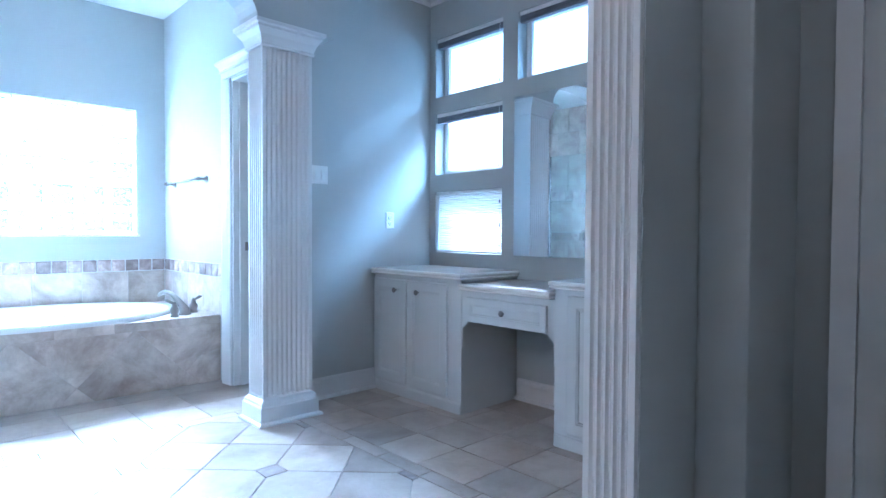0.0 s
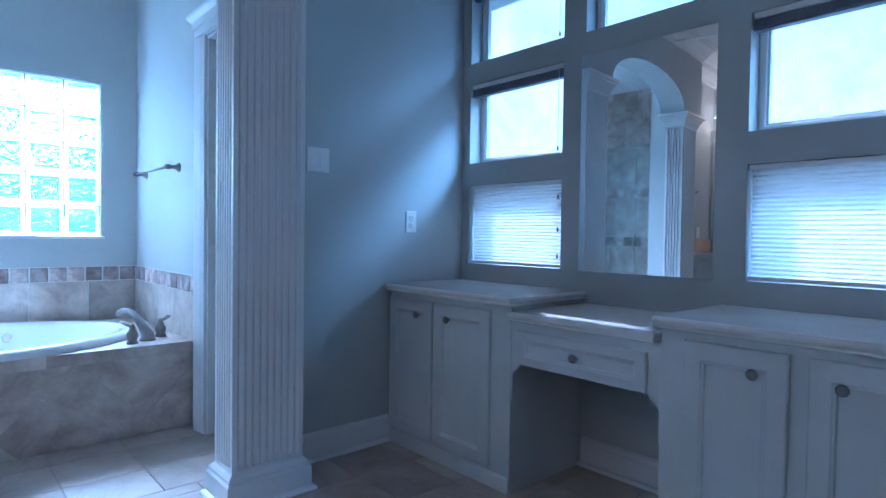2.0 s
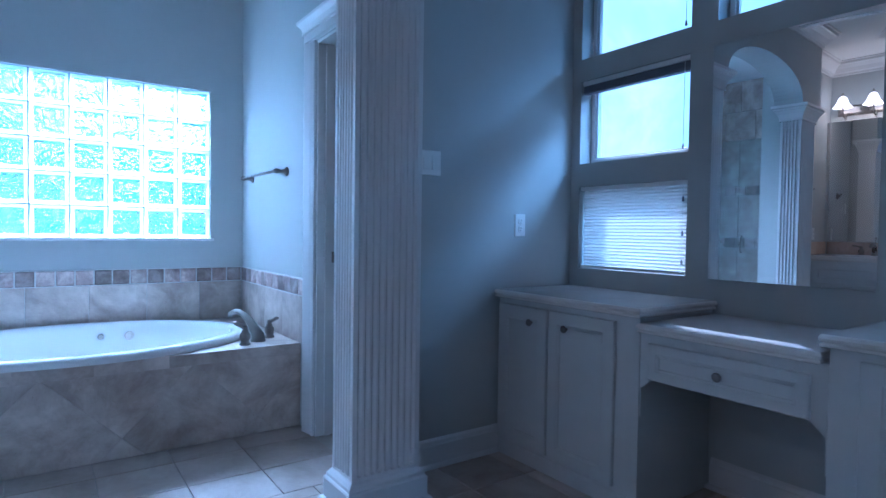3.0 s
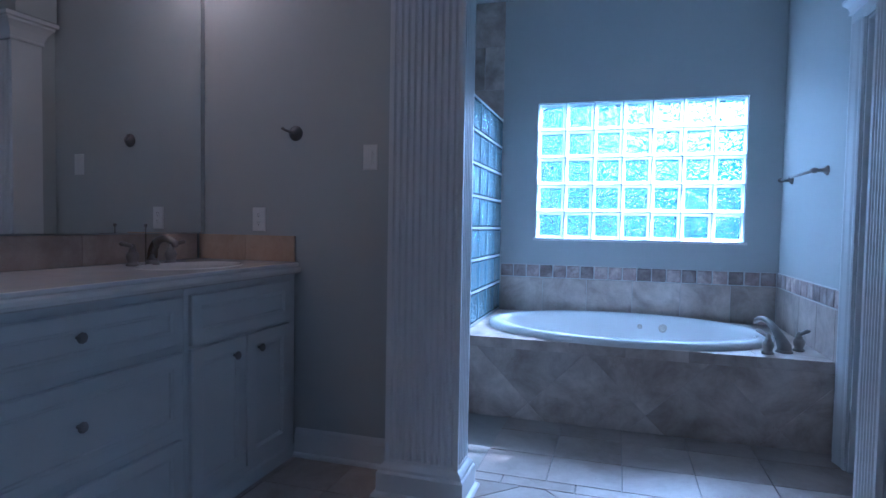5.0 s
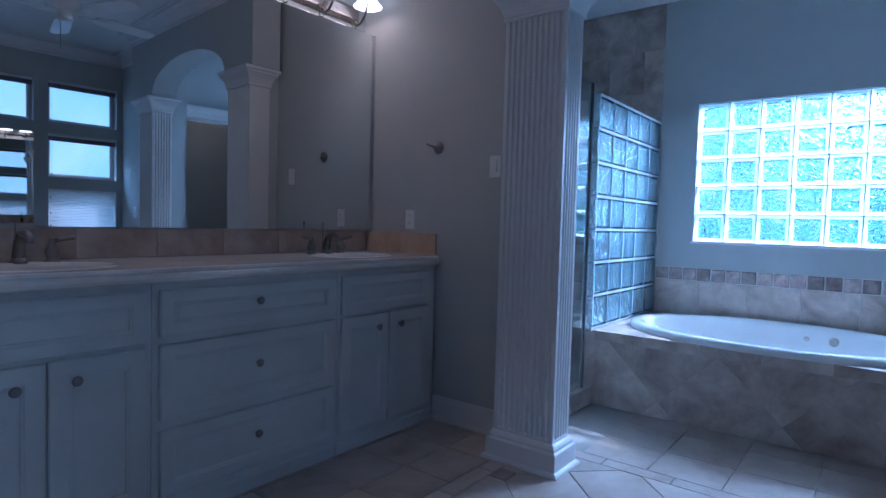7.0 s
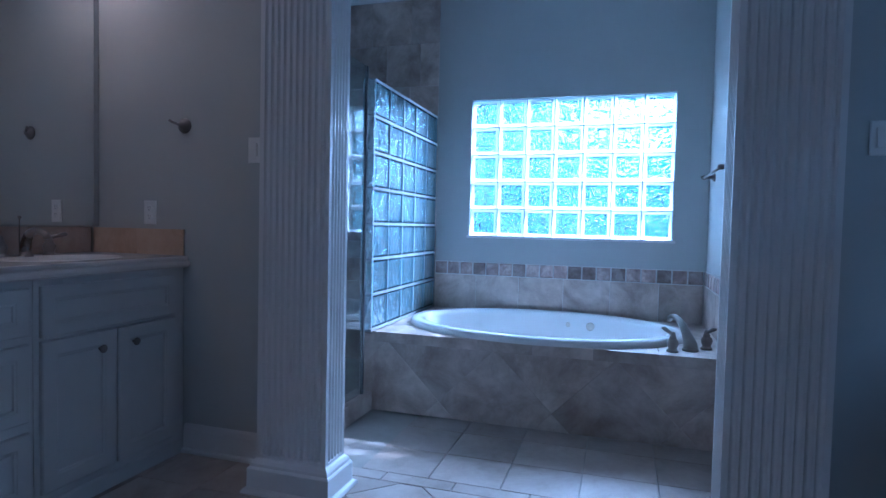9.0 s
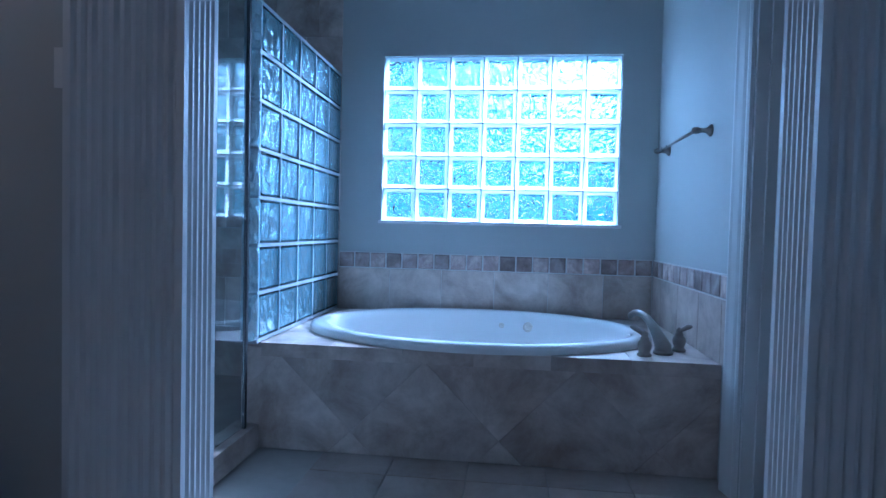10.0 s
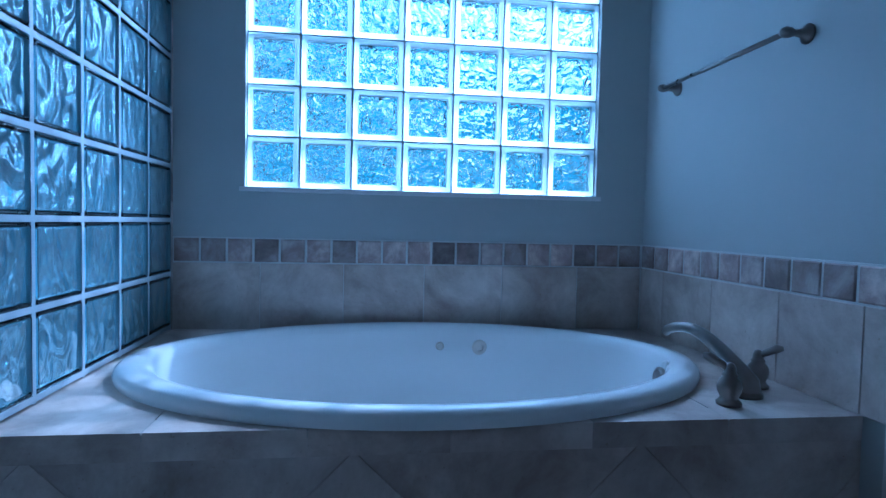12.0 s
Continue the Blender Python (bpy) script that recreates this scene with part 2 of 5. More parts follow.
def box(x0, x1, y0, y1, z0, z1, bev=0.0, bm=None, seg=2):
    bm = bm or bmesh.new()
    m = Matrix.LocRotScale(((x0 + x1) / 2, (y0 + y1) / 2, (z0 + z1) / 2), None, (abs(x1 - x0), abs(y1 - y0), abs(z1 - z0)))
    made = bmesh.ops.create_cube(bm, size=1, matrix=m)["verts"]
    if bev:
        edges = list({e for v in made for e in v.link_edges})
        bmesh.ops.bevel(bm, geom=edges, offset=bev, segments=seg, affect="EDGES", profile=0.6)
    return bm


def rings(loops, caps=True, bm=None):
    """Skin closed loops of equal length, one after another."""
    bm = bm or bmesh.new()
    rows = [[bm.verts.new(p) for p in loop] for loop in loops]
    n = len(rows[0])
    for a, b in zip(rows, rows[1:]):
        for i in range(n):
            j = (i + 1) % n
            bm.faces.new((a[i], a[j], b[j], b[i]))
    if caps:
        bm.faces.new(rows[0][::-1])
        bm.faces.new(rows[-1])
    return bm


def rect(x0, x1, y0, y1, z, grow=0.0):
    return [(x0 - grow, y0 - grow, z), (x1 + grow, y0 - grow, z), (x1 + grow, y1 + grow, z), (x0 - grow, y1 + grow, z)]


def moulded(x0, x1, y0, y1, profile, bm=None):
    """A block whose sides follow a profile of (growth, height)."""
    return rings([rect(x0, x1, y0, y1, z, g) for g, z in profile], True, bm)


def lathe(profile, at, axis="z", seg=20, bm=None, turn=None):
    """A turned body from a profile of (radius, height)."""
    m = Matrix.Translation(at)
    if axis == "x":
        m = m @ Matrix.Rotation(radians(90), 4, "Y")
    if axis == "y":
        m = m @ Matrix.Rotation(radians(-90), 4, "X")
    if turn:
        m = Matrix.Translation(at) @ turn
    loops = []
    for r, h in profile:
        r = max(r, 0.0004)
        loops.append([m @ Vector((r * math.cos(2 * math.pi * i / seg), r * math.sin(2 * math.pi * i / seg), h)) for i in range(seg)])
    return rings(loops, True, bm)


def tube(points, radii, seg=12, bm=None):
    """A round bar along points with a radius at each."""
    pts = [Vector(p) for p in points]
    loops = []
    side = None
    for i, p in enumerate(pts):
        d = (pts[min(i + 1, len(pts) - 1)] - pts[max(i - 1, 0)]).normalized()
        if side is None:
            side = d.orthogonal().normalized()
        side = (side - d * side.dot(d)).normalized()
        up = d.cross(side)
        r = radii[i] if isinstance(radii, (list, tuple)) else radii
        loops.append([p + r * (side * math.cos(2 * math.pi * k / seg) + up * math.sin(2 * math.pi * k / seg)) for k in range(seg)])
    return rings(loops, True, bm)


def bezier(a, b, c, d, n=10):
    a, b, c, d = Vector(a), Vector(b), Vector(c), Vector(d)
    out = []
    for i in range(n + 1):
        t = i / n
        out.append(a * (1 - t) ** 3 + b * 3 * t * (1 - t) ** 2 + c * 3 * t * t * (1 - t) + d * t ** 3)
    return out


def prism(poly, to3d, depth):
    """An upright prism on a flat polygon; to3d(u, v, w) gives the place."""
    return rings([[to3d(u, v, 0) for u, v in poly], [to3d(u, v, depth) for u, v in poly]])


def wall_with_holes(u0, u1, z0, z1, holes, to3d, depth):
    """A wall slab with openings, cut along a grid of the openings' edges."""
    us = sorted({u0, u1, *[h[0] for h in holes], *[h[1] for h in holes]})
    zs = sorted({z0, z1, *[h[2] for h in holes], *[h[3] for h in holes]})
    bm = bmesh.new()
    verts = {}

    def v(i, j, w):
        key = (i, j, w)
        if key not in verts:
            verts[key] = bm.verts.new(to3d(us[i], zs[j], depth * w))
        return verts[key]

    def solid(i, j):
        if not (0 <= i < len(us) - 1 and 0 <= j < len(zs) - 1):
            return False
        u, z = (us[i] + us[i + 1]) / 2, (zs[j] + zs[j + 1]) / 2
        return not any(h[0] < u < h[1] and h[2] < z < h[3] for h in holes)

    for i in range(len(us) - 1):
        for j in range(len(zs) - 1):
            if not solid(i, j):
                continue
            bm.faces.new([v(a, b, 0) for a, b in ((i, j), (i + 1, j), (i + 1, j + 1), (i, j + 1))])
            bm.faces.new([v(a, b, 1) for a, b in ((i, j + 1), (i + 1, j + 1), (i + 1, j), (i, j))])
            for di, dj, e in ((-1, 0, ((i, j), (i, j + 1))), (1, 0, ((i + 1, j), (i + 1, j + 1))), (0, -1, ((i, j), (i + 1, j))), (0, 1, ((i, j + 1), (i + 1, j + 1)))):
                if not solid(i + di, j + dj):
                    (a, b), (c, d) = e
                    bm.faces.new([v(a, b, 0), v(c, d, 0), v(c, d, 1), v(a, b, 1)])
    return bm


def clip(poly, x0, x1, y0, y1):
    """A convex polygon cut to a rectangle."""
    for axis, lim, sign in ((0, x0, 1), (0, x1, -1), (1, y0, 1), (1, y1, -1)):
        out = []
        for i, p in enumerate(poly):
            q = poly[(i + 1) % len(poly)]
            a, b = sign * (p[axis] - lim), sign * (q[axis] - lim)
            if a >= 0:
                out.append(p)
            if a * b < 0:
                t = a / (a - b)
                out.append((p[0] + t * (q[0] - p[0]), p[1] + t * (q[1] - p[1])))
        poly = out
        if len(poly) < 3:
            return []
    return poly


def span(poly):
    return min(max(p[k] for p in poly) - min(p[k] for p in poly) for k in (0, 1))


def tile(poly, to3d, thick, parent, mat, name="tile", gap=0.0025, bev=0.002):
    """One tile: the polygon shrunk by the joint, with an eased edge."""
    cx, cy = sum(p[0] for p in poly) / len(poly), sum(p[1] for p in poly) / len(poly)

    def shrink(d):
        out = []
        n = len(poly)
        area2 = sum(poly[i][0] * poly[(i + 1) % n][1] - poly[(i + 1) % n][0] * poly[i][1] for i in range(n))
        s = 1 if area2 > 0 else -1
        lines = []
        for i in range(n):
            (ax, ay), (bx, by) = poly[i], poly[(i + 1) % n]
            ln = math.hypot(bx - ax, by - ay) or 1e-6
            nx, ny = -s * (by - ay) / ln, s * (bx - ax) / ln
            lines.append((nx, ny, nx * ax + ny * ay + d))
        for i in range(n):
            a, b = lines[i - 1], lines[i]
            det = a[0] * b[1] - a[1] * b[0]
            if abs(det) < 1e-5:
                out.append((poly[i][0] + b[0] * d, poly[i][1] + b[1] * d))
            else:
                out.append(((a[2] * b[1] - a[1] * b[2]) / det, (a[0] * b[2] - a[2] * b[0]) / det))
        return out

    outer, inner = shrink(gap), shrink(gap + bev)
    bm = rings([[to3d(u, v, 0) for u, v in outer], [to3d(u, v, thick - bev) for u, v in outer], [to3d(u, v, thick) for u, v in inner]])
    return part(name, bm, mat, parent)

# ---- walls, floor slab, ceilings ----
SILL = [(0.927, 1.372), (1.497, 1.945), (2.063, 2.49)]
COLS = [(-2.796, -2.150), (-1.287, -0.645)]
north_holes = [(a, b, z0, z1) for a, b in COLS for z0, z1 in SILL] + [(-2.023, -1.38, 2.055, 2.485)]
structure("wall_north", wall_with_holes(-5.02, 1.5, 0, CEIL, north_holes, lambda u, z, w: (u, YN + w, z), 0.15), WALL, "grey painted wall with seven small window openings", "wall")
structure("wall_west", wall_with_holes(-1.35, YN, 0, CEIL, [(0.237, 1.696, 1.045, 2.075)], lambda u, z, w: (X0 - w, u, z), 0.15), WALL, "grey painted wall with a glass block window", "wall")
NICHE = (-4.45, -4.0, 1.10, 1.55)
structure("wall_south", wall_with_holes(-5.02, 1.5, 0, CEIL, [NICHE], lambda u, z, w: (u, YS - w, z), 0.15), WALL, "grey painted wall behind the double vanity", "wall")
structure("wall_towel", wall_with_holes(X0, -2.86, 0, CEIL, [(-3.545, -2.985, -1, 2.12)], lambda u, z, w: (u, Y1 + w, max(z, 0)), 0.12), WALL, "grey painted wall beside the bathtub with a doorway", "wall")
structure("wall_switch_north", box(-3.0, XW, Y1 + 0.12, YN, 0, CEIL), WALL, "grey painted wall between windows and arch", "wall")
structure("wall_switch_south", box(-3.0, XW, YS, -0.05, 0, CEIL), WALL, "grey painted wall beside the double vanity", "wall")
structure("wall_return_north", box(-2.985, -2.70, 1.80, 1.99, 0, CEIL), WALL, "grey painted wall end behind a column", "wall")
structure("wall_return_south", box(-2.985, -2.70, -0.05, 0.12, 0, CEIL), WALL, "grey painted wall end behind a column", "wall")
JNE, JSE = 1.645, 0.17
structure("wall_east_north", box(XE0 + 0.02, XE1, JNE + 0.02, YN, 0, CEIL), WALL, "grey painted wall beside the entry arch", "wall")
structure("wall_east_south", box(XE0 + 0.02, XE1, YS, JSE - 0.02, 0, CEIL), WALL, "grey painted wall beside the entry arch", "wall")
structure("wall_hall_corner", box(XE1, -0.24, 2.01, YN, 0, CEIL, 0.012), WALL, "grey painted wall corner in the hall", "wall")
structure("wall_hall_east", box(1.35, 1.5, YS, YN, 0, CEIL), WALL, "grey painted hall wall", "wall")
structure("floor", box(-5.02, 1.5, YS, YN, -0.12, -0.008), GROUT, "grouted slab under stone floor tiles", "floor")
structure("ceiling", box(-5.02, 1.5, YS - 0.15, YN + 0.15, CEIL, CEIL + 0.12), CEILING, "white painted flat ceiling", "ceiling")


def arch_wall(name, x0, x1, ys, yn, c, half, spring, rise, label):
    """The wall over an arched opening."""
    n = 28
    arc = [(c + half * math.cos(math.pi * i / n), spring + rise * math.sin(math.pi * i / n) ** 0.9) for i in range(n + 1)]
    low = [(yn, spring)] + arc + [(ys, spring)]
    bm = bmesh.new()
    grid = [[bm.verts.new((x, y, zz)) for x, zz in ((x0, z), (x1, z), (x1, CEIL), (x0, CEIL))] for y, z in low]
    for a, b in zip(grid, grid[1:]):
        for i in range(4):
            j = (i + 1) % 4
            bm.faces.new((a[i], a[j], b[j], b[i]))
    bm.faces.new(grid[0])
    bm.faces.new(grid[-1][::-1])
    return structure(name, bm, WALL, label, "wall")


arch_wall("arch_wall_west", -2.825, -2.605, -0.115, 2.135, 0.976, 0.68, 2.217, 0.27, "grey painted arched wall over the columns")
arch_wall("arch_wall_east", XE0, XE1 + 0.004, YS + 0.01, YN - 0.01, (JNE + JSE) / 2, (JNE - JSE) / 2 - 0.02, 2.217, 0.34, "grey painted arched wall at the entry")


def crown(name, pts, label="white crown moulding along the ceiling"):
    """Stepped crown moulding along a line of corners; the room lies to the left of the way."""
    prof = [(0.0, -0.135), (0.012, -0.135), (0.016, -0.112), (0.030, -0.104), (0.048, -0.070), (0.078, -0.040), (0.092, -0.034), (0.096, -0.012), (0.108, -0.008), (0.108, 0.0), (0.0, 0.0)]
    bm = bmesh.new()
    p = [Vector((*q, 0)) for q in pts]
    rows = []
    for i, q in enumerate(p):
        dirs = []
        if i > 0:
            dirs.append((q - p[i - 1]).normalized())
        if i < len(p) - 1:
            dirs.append((p[i + 1] - q).normalized())
        ns = [Vector((-d.y, d.x, 0)) for d in dirs]
        nrm = ns[0] if len(ns) == 1 else (ns[0] + ns[1]) / (1 + ns[0].dot(ns[1]))
        rows.append([bm.verts.new((q.x + nrm.x * o, q.y + nrm.y * o, CEIL - 0.003 + z)) for o, z in prof])
    for a, b in zip(rows, rows[1:]):
        for i in range(len(prof)):
            j = (i + 1) % len(prof)
            bm.faces.new((a[i], b[i], b[j], a[j]))
    bm.faces.new(rows[0])
    bm.faces.new(rows[-1][::-1])
    return structure(name, bm, TRIM, label, "moulding")


crown("trim_crown", [(XE0, YS), (XE0, YN), (XW, YN), (XW, 2.135), (-2.605, 2.135), (-2.605, -0.115), (XW, -0.115), (XW, YS), (XE0, YS)])


def baseboard(x0, x1, y0, y1):
    """A board with a stepped top and a quarter-round shoe; one of the spans is its thickness."""
    bm = moulded(x0, x1, y0, y1, [(0.0, 0.0), (0.0, 0.105), (-0.002, 0.112), (-0.002, 0.128), (-0.006, 0.138), (-0.0065, 0.14)])
    moulded(x0, x1, y0, y1, [(0.012, 0.0), (0.012, 0.010), (0.008, 0.018), (0.0, 0.022)], bm)
    return structure("baseboard", bm, TRIM, "white painted baseboard with a quarter-round shoe", "baseboard")


baseboard(XW, XW + 0.016, 2.03, 2.64)
baseboard(-2.00, -1.35, YN - 0.016, YN)
baseboard(XW, XW + 0.016, -0.62, -0.09)
baseboard(XE1, XE1 + 0.014, JNE + 0.1, 2.01)
baseboard(XE1 + 0.014, -0.24, 1.995, 2.01)

# ---- fluted columns ----


def fluted_loop(x0, x1, y0, y1, faces, groove=0.0095, count=8):
    """A rectangle's outline with rounded grooves on the named sides."""
    pts = []
    corners = [((x0, y0), (x1, y0), "s"), ((x1, y0), (x1, y1), "e"), ((x1, y1), (x0, y1), "n"), ((x0, y1), (x0, y0), "w")]
    for (ax, ay), (bx, by), side in corners:
        ln = math.hypot(bx - ax, by - ay)
        ux, uy = (bx - ax) / ln, (by - ay) / ln
        nx, ny = -uy, ux
        pts.append((ax, ay))
        if side in faces:
            n = max(3, round(ln / 0.0325))
            pad = 0.016
            pitch = (ln - 2 * pad) / n
            for k in range(n):
                s0, w = pad + pitch * k + pitch * 0.14, pitch * 0.72
                for i in range(9):
                    t = i / 8
                    pts.append((ax + ux * (s0 + w * t) + nx * groove * math.sin(math.pi * t), ay + uy * (s0 + w * t) + ny * groove * math.sin(math.pi * t)))
    return pts


def column(x0, x1, y0, y1, faces):
    root = empty("fluted_column", "white painted square column with fluted shaft and crown capital", "column", "columns of the arches", "", ((x0 + x1) / 2, (y0 + y1) / 2, 0))
    grooved = fluted_loop(x0, x1, y0, y1, faces)
    plain = fluted_loop(x0, x1, y0, y1, faces, 0.0)
    bm = rings([[(x, y, 0.12) for x, y in plain], [(x, y, 0.150) for x, y in plain], [(x, y, 0.157) for x, y in grooved], [(x, y, 2.115) for x, y in grooved]])
    part("shaft", bm, TRIM, root)
    part("plinth", moulded(x0, x1, y0, y1, [(0.028, 0.0), (0.028, 0.098), (0.024, 0.104), (0.020, 0.107), (0.018, 0.119), (0.010, 0.130), (0.002, 0.137), (0.001, 0.14)]), TRIM, root)
    part("shoe_moulding", moulded(x0, x1, y0, y1, [(0.046, 0.0), (0.046, 0.008), (0.041, 0.016), (0.030, 0.021), (0.027, 0.022)]), TRIM, root)
    part("capital", moulded(x0, x1, y0, y1, [(0.001, 2.083), (0.010, 2.085), (0.011, 2.095), (0.008, 2.101), (0.012, 2.115), (0.022, 2.143), (0.040, 2.17), (0.046, 2.174), (0.047, 2.187), (0.060, 2.193), (0.060, 2.213), (0.05, 2.216)]), TRIM, root)
    return root


column(XCB, XC, JN, 1.995, "se")
column(-2.78, XC, -0.055, JS, "ne")
column(XE0 + 0.004, XE1 - 0.004, JNE, JNE + 0.2, "s")
column(XE0 + 0.004, XE1 - 0.004, JSE - 0.2, JSE, "n")

# ---- windows in the north wall ----


def ring_frame(x0, x1, z0, z1, y0, y1, w, bev=0.003):
    """A mitred rectangular frame lying in the wall."""
    bm = bmesh.new()
    loops = []
    for y, g in ((y0, 0), (y1, 0), (y1, w), (y0, w)):
        loops.append([bm.verts.new(p) for p in ((x0 + g, y, z0 + g), (x1 - g, y, z0 + g), (x1 - g, y, z1 - g), (x0 + g, y, z1 - g))])
    for k in range(4):
        a, b = loops[k], loops[(k + 1) % 4]
        for i in range(4):
            j = (i + 1) % 4
            bm.faces.new((a[i], a[j], b[j], b[i]))
    bmesh.ops.bevel(bm, geom=[e for e in bm.edges], offset=bev, segments=1, affect="EDGES")
    return bm


def window(n, x0, x1, z0, z1, shade):
    root = empty("window_%d" % n, "small fixed vinyl-framed window set deep in the wall", "window", "windows over the make-up desk", "structure", ((x0 + x1) / 2, YN + 0.1, z0))
    part("window_frame", ring_frame(x0 + 0.001, x1 - 0.001, z0 + 0.001, z1 - 0.001, YN + 0.085, YN + 0.135, 0.028), VINYL, root)
    part("glazing_bead", ring_frame(x0 + 0.028, x1 - 0.028, z0 + 0.028, z1 - 0.028, YN + 0.094, YN + 0.118, 0.010, 0.002), VINYL, root)
    p = part("pane", box(x0 + 0.03, x1 - 0.03, YN + 0.104, YN + 0.108, z0 + 0.03, z1 - 0.03), PANE, root)
    p.visible_shadow = False
    tag = "cellular window shades"
    if shade == "raised":
        s = empty("window_shade", "raised cellular shade with dark head rail and pull cord", "window shade", tag, "", ((x0 + x1) / 2, YN + 0.03, z1))
        part("head_rail", box(x0 + 0.006, x1 - 0.006, YN + 0.006, YN + 0.046, z1 - 0.026, z1 - 0.002, 0.004), PLASTIC, s)
        bm = moulded(x0 + 0.008, x1 - 0.008, YN + 0.010, YN + 0.042, [(-0.003 if k % 2 else 0.0, z1 - 0.058 + 0.003 * k) for k in range(11)])
        part("folded_fabric", bm, VALANCE, s)
        part("bottom_rail", box(x0 + 0.008, x1 - 0.008, YN + 0.008, YN + 0.044, z1 - 0.072, z1 - 0.059, 0.003), VALANCE, s)
        drop = z1 - 0.07 - (z1 - z0) * 0.8
        part("pull_cord", tube([(x1 - 0.03, YN + 0.004, z1 - 0.02), (x1 - 0.03, YN + 0.004, drop)], 0.0014, 5), PLASTIC, s)
        part("cord_tassel", lathe([(0.001, 0.022), (0.004, 0.018), (0.006, 0.0), (0.004, -0.002)], (x1 - 0.03, YN + 0.004, drop), "z", 8), VALANCE, s)
    else:
        s = empty("window_shade", "lowered off-white cellular shade with pleats, lit from outside", "window shade", tag, "", ((x0 + x1) / 2, YN + 0.03, z1))
        part("head_rail", box(x0 + 0.004, x1 - 0.004, YN + 0.006, YN + 0.046, z1 - 0.022, z1 - 0.002, 0.004), PLASTIC, s)
        bm = bmesh.new()
        rows = []
        n_pl = 24
        top, bottom = z1 - 0.022, z0 + 0.018
        for k in range(2 * n_pl + 1):
            z = top + (bottom - top) * k / (2 * n_pl)
            y = YN + (0.032 if k % 2 else 0.042)
            rows.append((bm.verts.new((x0 + 0.007, y, z)), bm.verts.new((x1 - 0.012, y, z))))
        for (a, b), (c, d) in zip(rows, rows[1:]):
            bm.faces.new((a, b, d, c))
        part("fabric", bm, FABRIC, s)
        part("bottom_rail", box(x0 + 0.006, x1 - 0.011, YN + 0.010, YN + 0.034, z0 + 0.003, z0 + 0.019, 0.003), PLASTIC, s)
        part("pull_cord", tube([(x1 - 0.022, YN + 0.003, z1 + 0.1), (x1 - 0.022, YN + 0.003, z0 + 0.08)], 0.0014, 5), PLASTIC, s)
        for f in (0.78, 0.42, 0.12):
            part("cord_tassel", lathe([(0.001, 0.022), (0.004, 0.018), (0.006, 0.0), (0.004, -0.002)], (x1 - 0.022, YN + 0.003, z0 + (z1 - z0) * f), "z", 8), VALANCE, s)
    return root


n_win = 1
for cx0, cx1 in COLS:
    for (wz0, wz1), kind in zip(SILL, ("lowered", "raised", "raised")):
        window(n_win, cx0, cx1, wz0, wz1, kind)
        n_win += 1
window(n_win, -2.023, -1.38, 2.055, 2.485, "raised")

# ---- glass blocks ----
BW, BH = 1.459 / 7, 1.03 / 5


def block_mesh(w, h, d, mat_in=None, mat_rim=None, edge=0.016):
    """Inner wavy pane and clear rim of one block, centred, thin along y."""
    pane = box(-w / 2 + edge, w / 2 - edge, -d / 2 + 0.006, d / 2 - 0.006, -h / 2 + edge, h / 2 - edge, 0.006)
    rim = ring_frame(-w / 2, w / 2, -h / 2, h / 2, -d / 2, d / 2, edge - 0.0005, 0.004)
    out = []
    for name, bm, mat in (("glass_block", pane, mat_in or BLOCK), ("block_rim", rim, mat_rim or BLOCK_RIM)):
        me = bpy.data.meshes.new(name)
        bmesh.ops.recalc_face_normals(bm, faces=bm.faces)
        bm.to_mesh(me)
        bm.free()
        me.materials.append(mat)
        out.append(me)
    return out


def blocks(root, meshes, places, turn):
    for at in places:
        b = new("glass_block", meshes[0])
        b.parent = root
        b.matrix_parent_inverse = root.matrix_basis.inverted()
        b.matrix_basis = Matrix.Translation(at) @ turn
        b.visible_shadow = False
        r = new("block_rim", meshes[1])
        r.parent = b
        r.visible_shadow = False


block_window = empty("window_glass_block", "glass block window of wavy clear blocks, seven by five", "window", "", "structure", (X0, 0.93, 1.045))
blocks(block_window, block_mesh(BW - 0.008, BH - 0.008, 0.08, None, None, 0.021), [(X0 - 0.062, 0.237 + BW * (i + 0.5), 1.045 + BH * (j + 0.5)) for i in range(7) for j in range(5)], Matrix.Rotation(radians(90), 4, "Z"))
bm = bmesh.new()
for i in range(8):
    y = 0.237 + BW * i
    box(X0 - 0.098, X0 - 0.028, max(y - 0.0035, 0.237), min(y + 0.0035, 1.696), 1.045, 2.075, 0, bm)
for j in range(6):
    z = 1.045 + BH * j
    box(X0 - 0.0985, X0 - 0.0275, 0.237, 1.696, max(z - 0.0035, 1.045), min(z + 0.0035, 2.075), 0, bm)
part("mortar", bm, DARK_JOINT, block_window)
structure("window_sill", box(X0 - 0.03, X0 + 0.012, 0.217, 1.716, 1.027, 1.0455, 0.003), TRIM, "white painted sill under the glass blocks", "sill")

